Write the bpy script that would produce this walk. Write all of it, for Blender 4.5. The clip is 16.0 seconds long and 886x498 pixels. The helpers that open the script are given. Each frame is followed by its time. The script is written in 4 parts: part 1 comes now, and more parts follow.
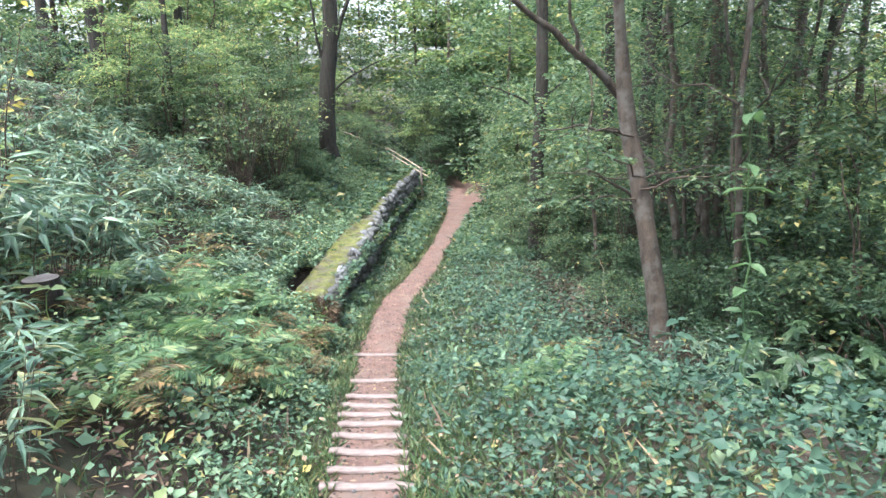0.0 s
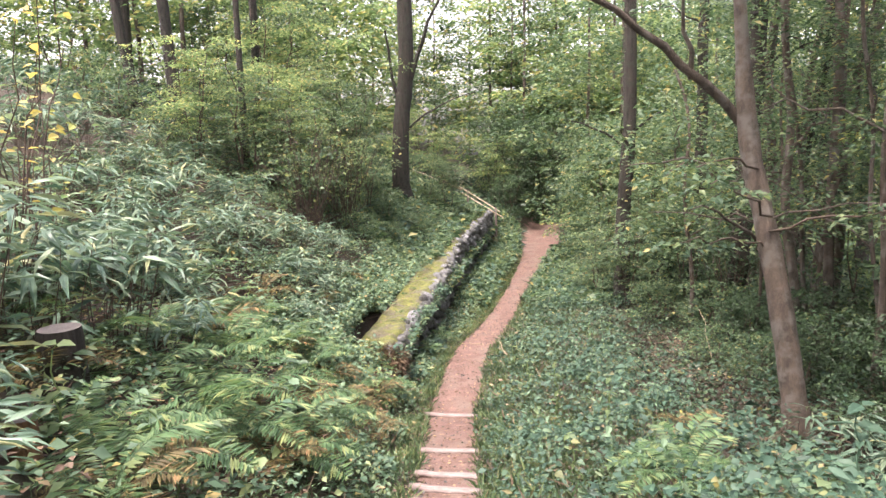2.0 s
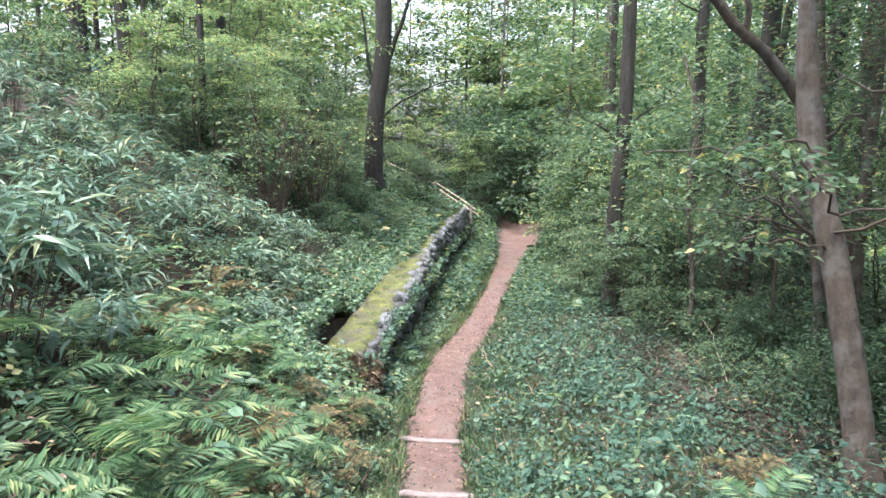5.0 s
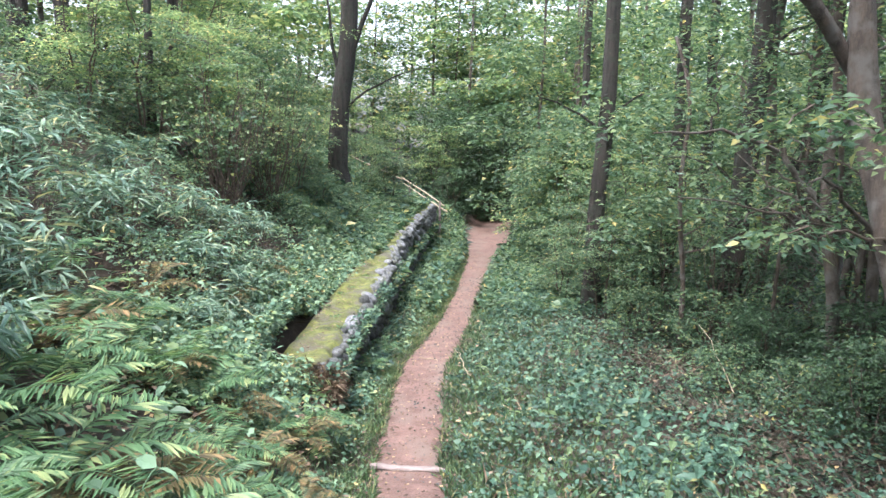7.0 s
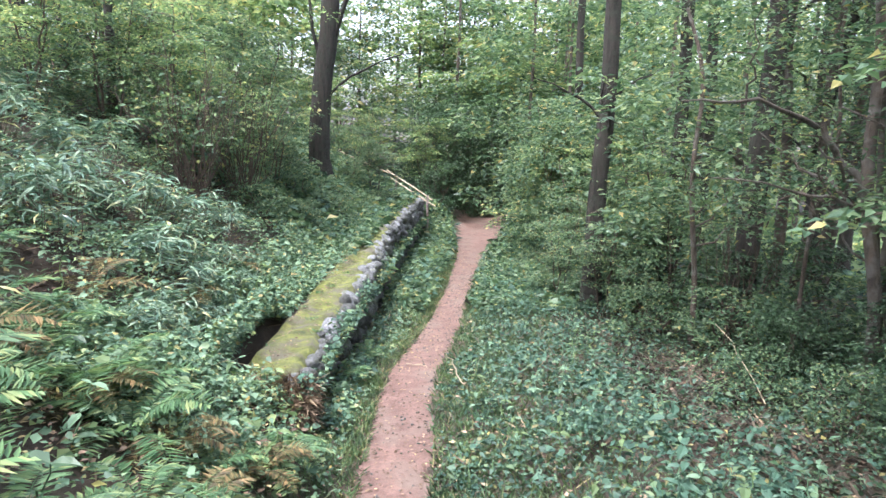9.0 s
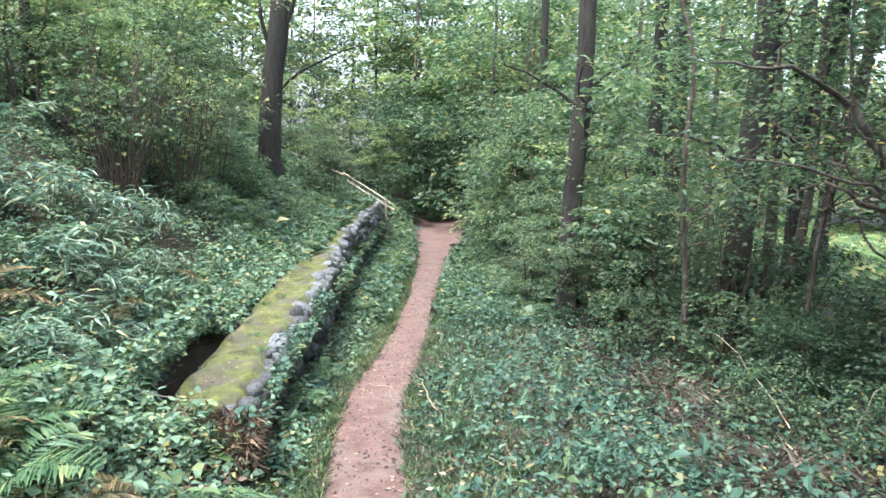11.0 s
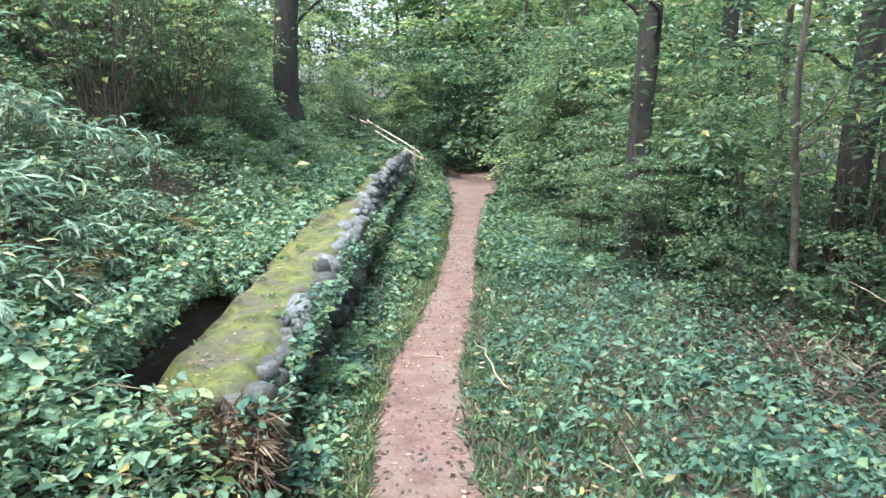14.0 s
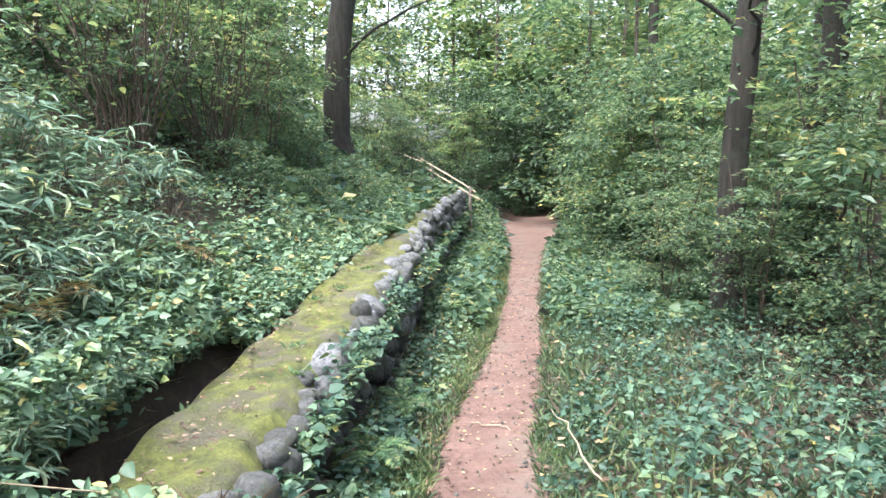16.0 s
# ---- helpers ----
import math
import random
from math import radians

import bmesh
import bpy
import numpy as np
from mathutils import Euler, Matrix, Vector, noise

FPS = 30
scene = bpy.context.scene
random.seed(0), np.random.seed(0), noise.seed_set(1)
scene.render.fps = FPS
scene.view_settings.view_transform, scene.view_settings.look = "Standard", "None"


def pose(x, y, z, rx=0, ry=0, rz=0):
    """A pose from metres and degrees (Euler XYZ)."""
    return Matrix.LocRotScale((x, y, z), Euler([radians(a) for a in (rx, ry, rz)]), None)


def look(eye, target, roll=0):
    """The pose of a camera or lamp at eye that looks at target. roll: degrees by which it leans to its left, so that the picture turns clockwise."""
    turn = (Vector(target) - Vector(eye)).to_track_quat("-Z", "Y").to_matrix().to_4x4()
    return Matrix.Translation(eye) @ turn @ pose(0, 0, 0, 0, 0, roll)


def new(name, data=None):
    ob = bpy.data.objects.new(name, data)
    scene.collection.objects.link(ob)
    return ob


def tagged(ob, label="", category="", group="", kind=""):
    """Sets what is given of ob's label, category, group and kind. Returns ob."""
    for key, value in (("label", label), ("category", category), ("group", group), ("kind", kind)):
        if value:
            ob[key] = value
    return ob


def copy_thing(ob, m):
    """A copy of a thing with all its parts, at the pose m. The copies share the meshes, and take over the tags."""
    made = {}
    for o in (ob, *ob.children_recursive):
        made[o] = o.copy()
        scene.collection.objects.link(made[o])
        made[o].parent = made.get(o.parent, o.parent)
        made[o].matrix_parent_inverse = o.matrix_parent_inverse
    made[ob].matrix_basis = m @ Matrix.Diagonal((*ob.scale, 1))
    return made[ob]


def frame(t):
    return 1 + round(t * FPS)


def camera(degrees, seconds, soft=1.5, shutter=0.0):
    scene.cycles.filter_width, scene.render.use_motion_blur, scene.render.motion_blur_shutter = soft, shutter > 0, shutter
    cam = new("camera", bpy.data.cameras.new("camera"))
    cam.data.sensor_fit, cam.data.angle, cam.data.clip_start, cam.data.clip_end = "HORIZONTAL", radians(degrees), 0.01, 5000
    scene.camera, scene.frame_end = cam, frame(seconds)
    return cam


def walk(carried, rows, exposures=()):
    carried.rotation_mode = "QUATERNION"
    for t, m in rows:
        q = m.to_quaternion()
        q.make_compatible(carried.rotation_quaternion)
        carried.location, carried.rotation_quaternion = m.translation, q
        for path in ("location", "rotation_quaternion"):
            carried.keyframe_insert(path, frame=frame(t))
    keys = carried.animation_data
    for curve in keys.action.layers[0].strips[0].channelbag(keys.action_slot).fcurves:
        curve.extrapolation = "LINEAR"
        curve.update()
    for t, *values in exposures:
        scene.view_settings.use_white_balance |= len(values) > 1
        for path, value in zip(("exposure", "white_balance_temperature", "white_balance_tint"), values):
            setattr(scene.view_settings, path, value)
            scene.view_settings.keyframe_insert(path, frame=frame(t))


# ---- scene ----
# ---------------------------------------------------------------- camera and walk
cam = camera(64.15, 16.0, soft=1.5)
PATH = [
    (0, pose(0.001, -0.672, 3.687, 76.76, 1.82, -2.34)),
    (0.5, pose(-0.026, -0.431, 3.600, 79.02, 1.21, -2.27)),
    (1, pose(-0.075, -0.121, 3.616, 79.84, 2.62, 2.05)),
    (1.5, pose(-0.075, 0.134, 3.578, 79.96, 1.58, 6.63)),
    (2, pose(-0.133, 0.389, 3.509, 80.32, 2.11, 3.41)),
    (2.5, pose(-0.154, 0.675, 3.461, 81.32, 2.23, 3.55)),
    (3, pose(-0.147, 0.969, 3.390, 80.51, 0.69, 3.52)),
    (3.5, pose(-0.197, 1.242, 3.272, 81.60, 1.40, 1.80)),
    (3.7, pose(-0.230, 1.328, 3.252, 80.11, 1.38, 1.38)),
    (5.8, pose(-0.508, 2.121, 3.187, 80.25, -0.76, 1.09)),
    (6, pose(-0.528, 2.245, 3.153, 80.25, -0.85, 0.78)),
    (6.5, pose(-0.570, 2.497, 3.075, 78.74, -0.73, -2.82)),
    (7, pose(-0.569, 2.827, 2.982, 80.20, -1.02, -1.78)),
    (7.5, pose(-0.571, 3.102, 2.896, 79.43, -1.75, -2.10)),
    (8, pose(-0.592, 3.365, 2.846, 78.87, -0.99, -3.79)),
    (8.5, pose(-0.579, 3.649, 2.795, 80.58, -1.31, -2.50)),
    (9, pose(-0.559, 3.878, 2.744, 80.03, -0.89, -2.85)),
    (9.5, pose(-0.616, 4.159, 2.712, 80.74, -1.02, -7.63)),
    (10, pose(-0.616, 4.418, 2.647, 80.53, -0.03, -6.67)),
    (10.2, pose(-0.601, 4.522, 2.623, 80.64, -1.07, -6.42)),
    (12.3, pose(-0.678, 5.887, 2.244, 80.65, -0.68, -6.51)),
    (12.5, pose(-0.693, 5.979, 2.216, 80.05, -0.17, -7.01)),
    (13, pose(-0.700, 6.249, 2.139, 79.63, 0.07, -3.96)),
    (13.5, pose(-0.701, 6.487, 2.062, 78.39, -0.20, -2.91)),
    (14, pose(-0.756, 6.702, 2.001, 77.29, 0.75, -4.75)),
    (14.5, pose(-0.759, 6.989, 1.866, 81.47, 0.40, -1.19)),
    (15, pose(-0.761, 7.287, 1.822, 79.01, 0.26, 0.70)),
    (15.5, pose(-0.787, 7.579, 1.827, 78.84, -1.04, -4.03)),
    (16, pose(-0.773, 7.940, 1.680, 81.11, 0.64, -0.43)),
]
walk(cam, PATH, exposures=[(0, 2.78, 5900, 12), (1, 2.78, 6000, 13), (2, 2.8, 6900, 24), (3, 2.76, 6400, 19), (6, 2.76, 5900, 14), (9.5, 2.82, 5850, 15), (13, 2.84, 5650, 6), (14.5, 2.86, 5650, 6), (15.5, 2.84, 5550, 4), (16, 2.96, 6000, 12)])

# ---------------------------------------------------------------- world and sun
SUN_ELEV, SUN_AZ = radians(64), radians(228)
world = bpy.data.worlds.new("sky")
scene.world = world
world.use_nodes = True
wn = world.node_tree
sky = wn.nodes.new("ShaderNodeTexSky")
sky.sky_type, sky.sun_disc = "NISHITA", False
sky.sun_elevation, sky.sun_rotation = SUN_ELEV, SUN_AZ
sky.air_density, sky.dust_density = 1.0, 4.0
soften = wn.nodes.new("ShaderNodeHueSaturation")
soften.inputs["Saturation"].default_value = 0.45
wn.links.new(sky.outputs[0], soften.inputs["Color"])
wn.links.new(soften.outputs[0], wn.nodes["Background"].inputs[0])
wn.nodes["Background"].inputs[1].default_value = 0.125
sun = new("sun", bpy.data.lights.new("sun", "SUN"))
sun.data.energy, sun.data.angle, sun.data.color = 1.5, radians(16), (1.0, 0.95, 0.86)
sun_from = Vector((math.sin(SUN_AZ) * math.cos(SUN_ELEV), math.cos(SUN_AZ) * math.cos(SUN_ELEV), math.sin(SUN_ELEV)))
sun.matrix_world = look(sun_from * 50, (0, 0, 0))

# ---------------------------------------------------------------- materials
def base_mat(name):
    m = bpy.data.materials.new(name)
    m.use_nodes = True
    return m, m.node_tree, m.node_tree.nodes["Principled BSDF"]


def ramp_node(nt, stops):
    r = nt.nodes.new("ShaderNodeValToRGB")
    el = r.color_ramp.elements
    while len(el) < len(stops):
        el.new(0.5)
    for e, (p, c) in zip(el, stops):
        e.position, e.color = p, (*c, 1)
    return r


def noise_node(nt, scale, detail=6, rough=0.6, obj=True):
    tc = nt.nodes.new("ShaderNodeTexCoord")
    n = nt.nodes.new("ShaderNodeTexNoise")
    n.inputs["Scale"].default_value, n.inputs["Detail"].default_value, n.inputs["Roughness"].default_value = scale, detail, rough
    nt.links.new(tc.outputs["Object"], n.inputs["Vector"])
    return n


def mix_col(nt, a, b, fac, mode="MIX"):
    m = nt.nodes.new("ShaderNodeMix")
    m.data_type, m.blend_type = "RGBA", mode
    for sock, v in ((m.inputs[0], fac), (m.inputs[6], a), (m.inputs[7], b)):
        if isinstance(v, (int, float)):
            sock.default_value = v
        elif isinstance(v, tuple):
            sock.default_value = (*v, 1)
        else:
            nt.links.new(v, sock)
    return m.outputs[2]


def bump(nt, bsdf, height, strength, distance):
    b = nt.nodes.new("ShaderNodeBump")
    b.inputs["Strength"].default_value, b.inputs["Distance"].default_value = strength, distance
    nt.links.new(height, b.inputs["Height"])
    nt.links.new(b.outputs[0], bsdf.inputs["Normal"])


def rough_mat(name, dark, light, scale, rough=0.85, bump_m=0.01, third=None, stretch=None):
    """Two-scale mottled surface, with fine relief."""
    m, nt, b = base_mat(name)
    n1, n2 = noise_node(nt, scale), noise_node(nt, scale * 9, 8, 0.7)
    if stretch:
        for n in (n1, n2):
            mp = nt.nodes.new("ShaderNodeMapping")
            mp.inputs["Scale"].default_value = stretch
            src = n.inputs["Vector"].links[0].from_socket
            nt.links.new(src, mp.inputs[0])
            nt.links.new(mp.outputs[0], n.inputs["Vector"])
    r = ramp_node(nt, [(0.32, dark), (0.7, light)])
    nt.links.new(n1.outputs[0], r.inputs[0])
    fine = ramp_node(nt, [(0.3, (0.55, 0.55, 0.55)), (0.7, (1.25, 1.25, 1.25))])
    nt.links.new(n2.outputs[0], fine.inputs[0])
    col = mix_col(nt, r.outputs[0], fine.outputs[0], 1.0, "MULTIPLY")
    if third:
        n3 = noise_node(nt, scale * 0.45, 5)
        r3 = ramp_node(nt, [(0.48, (0, 0, 0)), (0.62, (1, 1, 1))])
        nt.links.new(n3.outputs[0], r3.inputs[0])
        col = mix_col(nt, col, third, r3.outputs[0])
    nt.links.new(col, b.inputs["Base Color"])
    b.inputs["Roughness"].default_value = rough
    bump(nt, b, n2.outputs[0], 0.9, bump_m)
    return m


def vary_by_object(m, lo, hi):
    """Each object with this material takes its own brightness."""
    nt = m.node_tree
    bs = nt.nodes["Principled BSDF"]
    src = bs.inputs["Base Color"].links[0].from_socket
    info = nt.nodes.new("ShaderNodeObjectInfo")
    r = ramp_node(nt, [(0.0, lo), (1.0, hi)])
    nt.links.new(info.outputs["Random"], r.inputs[0])
    nt.links.new(mix_col(nt, src, r.outputs[0], 1.0, "MULTIPLY"), bs.inputs["Base Color"])


def leaf_mat(name, stops, rough=0.42, translucent=0.35):
    """Leaves: each one takes its own tone; light shines through."""
    m, nt, b = base_mat(name)
    g = nt.nodes.new("ShaderNodeNewGeometry")
    muted = [(p, tuple(0.8 * k + 0.2 * (0.3 * c[0] + 0.6 * c[1] + 0.1 * c[2]) for k in c)) for p, c in stops]
    r = ramp_node(nt, muted)
    nt.links.new(g.outputs["Random Per Island"], r.inputs[0])
    n = noise_node(nt, 2.2, 3)
    tone = ramp_node(nt, [(0.32, (0.6, 0.66, 0.64)), (0.7, (1.35, 1.28, 1.12))])
    nt.links.new(n.outputs[0], tone.inputs[0])
    col = mix_col(nt, r.outputs[0], tone.outputs[0], 1.0, "MULTIPLY")
    nt.links.new(col, b.inputs["Base Color"])
    b.inputs["Roughness"].default_value, b.inputs["Specular IOR Level"].default_value = rough, 0.28
    t = nt.nodes.new("ShaderNodeBsdfTranslucent")
    nt.links.new(mix_col(nt, col, (1.25, 1.25, 0.95), 1.0, "MULTIPLY"), t.inputs["Color"])
    mx = nt.nodes.new("ShaderNodeMixShader")
    mx.inputs[0].default_value = translucent
    nt.links.new(b.outputs[0], mx.inputs[1])
    nt.links.new(t.outputs[0], mx.inputs[2])
    nt.links.new(mx.outputs[0], nt.nodes["Material Output"].inputs["Surface"])
    return m


MAT = {
    "soil": rough_mat("forest soil", (0.02, 0.014, 0.009), (0.062, 0.042, 0.027), 2.5, 0.95, 0.03, third=(0.03, 0.034, 0.015)),
    "path": rough_mat("trodden red-brown earth", (0.082, 0.044, 0.035), (0.163, 0.096, 0.076), 4.0, 0.9, 0.02, third=(0.12, 0.083, 0.066)),
    "litter_dark": leaf_mat("darkened leaf litter", [(0.0, (0.025, 0.015, 0.01)), (0.7, (0.07, 0.042, 0.028)), (1.0, (0.14, 0.09, 0.055))], 0.8, 0.05),
    "log": rough_mat("weathered timber", (0.115, 0.088, 0.08), (0.25, 0.2, 0.185), 6.0, 0.8, 0.006, stretch=(0.15, 1, 1)),
    "stone": rough_mat("grey cobble", (0.04, 0.042, 0.04), (0.21, 0.212, 0.22), 3.0, 0.85, 0.015, third=(0.085, 0.09, 0.065)),
    "moss": rough_mat("mossy concrete", (0.045, 0.06, 0.014), (0.2, 0.207, 0.045), 6.5, 0.95, 0.05, third=(0.095, 0.088, 0.058)),
    "gap_core": rough_mat("wall core darkened for gaps", (0.02, 0.02, 0.018), (0.07, 0.065, 0.055), 8.0, 0.95, 0.02),
    "bark": rough_mat("dark ridged bark", (0.007, 0.006, 0.0045), (0.052, 0.041, 0.031), 16.0, 0.95, 0.07, stretch=(1, 1, 0.1), third=(0.026, 0.028, 0.018)),
    "bark_pale": rough_mat("smooth grey-brown bark", (0.03, 0.022, 0.016), (0.115, 0.085, 0.062), 11.0, 0.85, 0.03, stretch=(1, 1, 0.3), third=(0.105, 0.095, 0.08)),
    "twig": rough_mat("twig bark", (0.035, 0.024, 0.017), (0.10, 0.07, 0.05), 8.0, 0.85, 0.004),
    "cut": rough_mat("grey cut wood", (0.11, 0.095, 0.085), (0.21, 0.185, 0.17), 9.0, 0.85, 0.005),
    "bamboo": rough_mat("dry bamboo pole", (0.2, 0.155, 0.1), (0.36, 0.29, 0.2), 5.0, 0.55, 0.003, stretch=(1, 0.2, 0.2)),
    "leaf": leaf_mat("broad leaves", [(0.0, (0.026, 0.066, 0.038)), (0.35, (0.056, 0.12, 0.068)), (0.7, (0.1, 0.172, 0.088)), (0.94, (0.165, 0.225, 0.1)), (1.0, (0.34, 0.27, 0.075))], 0.42, 0.46),
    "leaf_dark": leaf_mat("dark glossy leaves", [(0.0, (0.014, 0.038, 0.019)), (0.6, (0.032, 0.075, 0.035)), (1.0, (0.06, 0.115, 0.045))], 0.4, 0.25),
    "leaf_light": leaf_mat("pale autumn-touched leaves", [(0.0, (0.0741, 0.151, 0.0731)), (0.5, (0.148, 0.24, 0.106)), (0.85, (0.235, 0.315, 0.13)), (1.0, (0.42, 0.353, 0.13))], 0.5, 0.62),
    "herb": leaf_mat("herb leaves", [(0.0, (0.0131, 0.0442, 0.0309)), (0.45, (0.0315, 0.0868, 0.0604)), (0.8, (0.0558, 0.121, 0.0773)), (0.95, (0.0918, 0.144, 0.0589)), (0.985, (0.144, 0.125, 0.0515)), (1.0, (0.197, 0.177, 0.0368))], 0.55, 0.22),
    # herb tones raised, so the bank's brighter light sits in the leaf colour
    "herb_lit": leaf_mat("lit copy of herb leaves", [(0.0, (0.03, 0.075, 0.045)), (0.4, (0.08, 0.165, 0.1)), (0.8, (0.14, 0.235, 0.14)), (0.94, (0.2, 0.26, 0.09)), (0.98, (0.27, 0.2, 0.08)), (1.0, (0.36, 0.29, 0.06))], 0.5, 0.28),
    "sasa": leaf_mat("bamboo grass leaves", [(0.0, (0.0385, 0.0935, 0.0715)), (0.6, (0.11, 0.198, 0.149)), (0.9, (0.198, 0.275, 0.187)), (1.0, (0.33, 0.297, 0.121))], 0.32, 0.3),
    "fern": leaf_mat("fern fronds", [(0.0, (0.03, 0.085, 0.035)), (0.5, (0.065, 0.15, 0.062)), (0.85, (0.12, 0.2, 0.08)), (1.0, (0.19, 0.23, 0.08))], 0.5, 0.4),
    "fern_old": leaf_mat("fading fern fronds", [(0.0, (0.045, 0.035, 0.015)), (0.5, (0.11, 0.09, 0.03)), (0.85, (0.17, 0.14, 0.05)), (1.0, (0.22, 0.12, 0.05))], 0.6, 0.35),
    "grass": leaf_mat("grass blades", [(0.0, (0.0315, 0.0765, 0.0315)), (0.6, (0.072, 0.135, 0.054)), (0.92, (0.126, 0.171, 0.0675)), (1.0, (0.234, 0.198, 0.09))], 0.5, 0.35),
    "grass_pale": leaf_mat("pale grass blades", [(0.0, (0.06, 0.11, 0.04)), (0.6, (0.13, 0.19, 0.07)), (0.92, (0.2, 0.23, 0.09)), (1.0, (0.3, 0.25, 0.1))], 0.55, 0.35),
    "litter": leaf_mat("fallen leaves", [(0.0, (0.05, 0.028, 0.018)), (0.55, (0.13, 0.075, 0.05)), (0.85, (0.26, 0.17, 0.125)), (1.0, (0.34, 0.24, 0.1))], 0.7, 0.1),
    "rot": rough_mat("rotten orange-brown wood", (0.07, 0.035, 0.015), (0.2, 0.105, 0.045), 9.0, 0.9, 0.02, stretch=(1, 1, 0.2)),
    # dry stalks again, about half as bright: thicket shade put into the colour
    "stalk_shaded": leaf_mat("dead stalks darkened for shade", [(0.0, (0.02, 0.016, 0.012)), (0.75, (0.06, 0.045, 0.034)), (1.0, (0.15, 0.115, 0.085))], 0.85, 0.05),
    "dry": leaf_mat("dry stalks", [(0.0, (0.06, 0.035, 0.022)), (0.8, (0.15, 0.1, 0.065)), (1.0, (0.26, 0.19, 0.12))], 0.8, 0.1),
}

vary_by_object(MAT["stone"], (0.45, 0.45, 0.42), (1.35, 1.35, 1.4))

# ---------------------------------------------------------------- shape of the land
PATH_Y = [-3, 3.2, 5.3, 8.6, 11, 12.4, 13.8, 16.2, 19.3, 25.3, 31, 34.5, 40, 60]
PATH_X = [-0.3, -0.38, -0.5, -0.65, -0.58, -0.48, -0.24, 0.16, 0.58, 1.4, 2.25, 2.65, 3.6, 7]
PATH_W = [0.6, 0.5, 0.52, 0.62, 0.66, 0.7, 0.7, 0.64, 0.6, 0.85, 1.8, 2.1, 2.2, 2.2]
Z_Y = [-3, 0, 2.1, 3.2, 5, 5.9, 6.8, 8.64, 10.5, 12, 15, 20, 28, 36, 60]
Z_Z = [2.4, 2.0, 1.55, 1.28, 0.88, 0.65, 0.40, -0.02, -0.2, -0.35, -0.65, -0.95, -1.3, -1.5, -1.8]
WALL_Y = [9.9, 11.6, 12.7, 15.1, 19.9, 25.0, 29.6]
WALL_X = [-1.58, -1.5, -1.4, -1.2, -0.92, -0.45, 0.0]
WALL_START, WALL_END, WALL_DEEP = 10.25, 29.6, 0.62


def path_x(y):
    return np.interp(y, PATH_Y, PATH_X)


def path_w(y):
    return np.interp(y, PATH_Y, PATH_W)


def path_z(y):
    return np.interp(y, Z_Y, Z_Z)


def wall_x(y):
    return np.interp(y, WALL_Y, WALL_X)


def wall_top(y):
    return np.interp(y, [10, 20, 29.6], [0.34, 0.42, 0.1])


def smooth(e0, e1, v):
    t = np.clip((v - e0) / (e1 - e0), 0, 1)
    return t * t * (3 - 2 * t)


def land(x, y):
    """Height of the ground."""
    x, y = np.asarray(x, float), np.asarray(y, float)
    zp, d = path_z(y), x - path_x(y)
    wob = 0.05 * np.sin(1.9 * x + 0.7 * y) * np.sin(1.3 * y - 0.6 * x) + 0.03 * np.sin(4.1 * x + 1.3) * np.sin(3.7 * y)
    far = smooth(0.4, 1.2, np.abs(d))
    # open slope on the left, right verge
    out = np.maximum(0, -d - 0.7)
    left = zp + 7.0 * (1 - np.exp(-0.55 * out / 7.0)) + 0.05 * smooth(0.3, 0.8, -d)
    right = zp + 0.14 * smooth(0.3, 1.6, d) - 1.6 * smooth(8, 20, d) - 0.75 * smooth(2.4, 3.8, d) * smooth(7.5, 4.5, y) + 0.25 * smooth(6, 2, y) * smooth(0.6, 2.2, d)
    z = np.where(d < 0, left, right) + wob * far
    # behind the wall: flat top, ditch, then the bank
    wx, wt = wall_x(y), wall_top(y)
    b = wx - WALL_DEEP - x
    ditch = -0.95 * smooth(0.0, 0.06, b) * smooth(0.24, 0.12, b) * smooth(9.6, 10.4, y) * smooth(12.9, 11.5, y)
    bank = wt - 0.12 + 8.0 * (1 - np.exp(-0.72 * np.maximum(0, b - 0.3) / 8.0)) + ditch + wob * smooth(0.5, 1.2, b)
    verge = zp + 0.10 * smooth(0.3, 1.0, -d) + wob * 0.4 * far
    walled = np.where(x > wx - 0.12, verge, np.where(x > wx - WALL_DEEP, wt - 0.14, bank))
    k = smooth(9.9, 10.5, y) * smooth(33, 29.6, y)
    k = np.where(x > wx - WALL_DEEP, np.where((y > WALL_START) & (y < WALL_END), 1.0, np.where(y > 20, smooth(33, 29.6, y), smooth(9.7, WALL_START, y))), k)
    return z * (1 - k) + walled * k


def land1(x, y):
    return float(land(x, y))


def big_mesh(name, verts, faces, material, smooth_shade=False):
    """verts (n,3) and faces (m,k) as arrays, into a mesh."""
    me = bpy.data.meshes.new(name)
    k = faces.shape[1]
    me.vertices.add(len(verts))
    me.vertices.foreach_set("co", np.ascontiguousarray(verts, np.float32).ravel())
    me.loops.add(faces.size)
    me.loops.foreach_set("vertex_index", np.ascontiguousarray(faces, np.int32).ravel())
    me.polygons.add(len(faces))
    me.polygons.foreach_set("loop_start", np.arange(0, faces.size, k, dtype=np.int32))
    me.polygons.foreach_set("use_smooth", np.full(len(faces), smooth_shade))
    me.materials.append(material)
    me.update(calc_edges=True)
    me.validate()
    return me


def child(name, me, parent, label=""):
    ob = new(name, me)
    ob.parent = parent
    if label:
        ob["label"] = label
    return ob


def part(name, bm, material, parent, label=""):
    me = bpy.data.meshes.new(name)
    bm.to_mesh(me)
    bm.free()
    me.materials.append(material)
    return child(name, me, parent, label)


def empty_at(name, x, y, z, label, category, group="", rz=0.0, s=1.0):
    e = new(name)
    e.location, e.rotation_euler, e.scale = (x, y, z), (0, 0, rz), (s, s, s)
    return tagged(e, label, category, group)


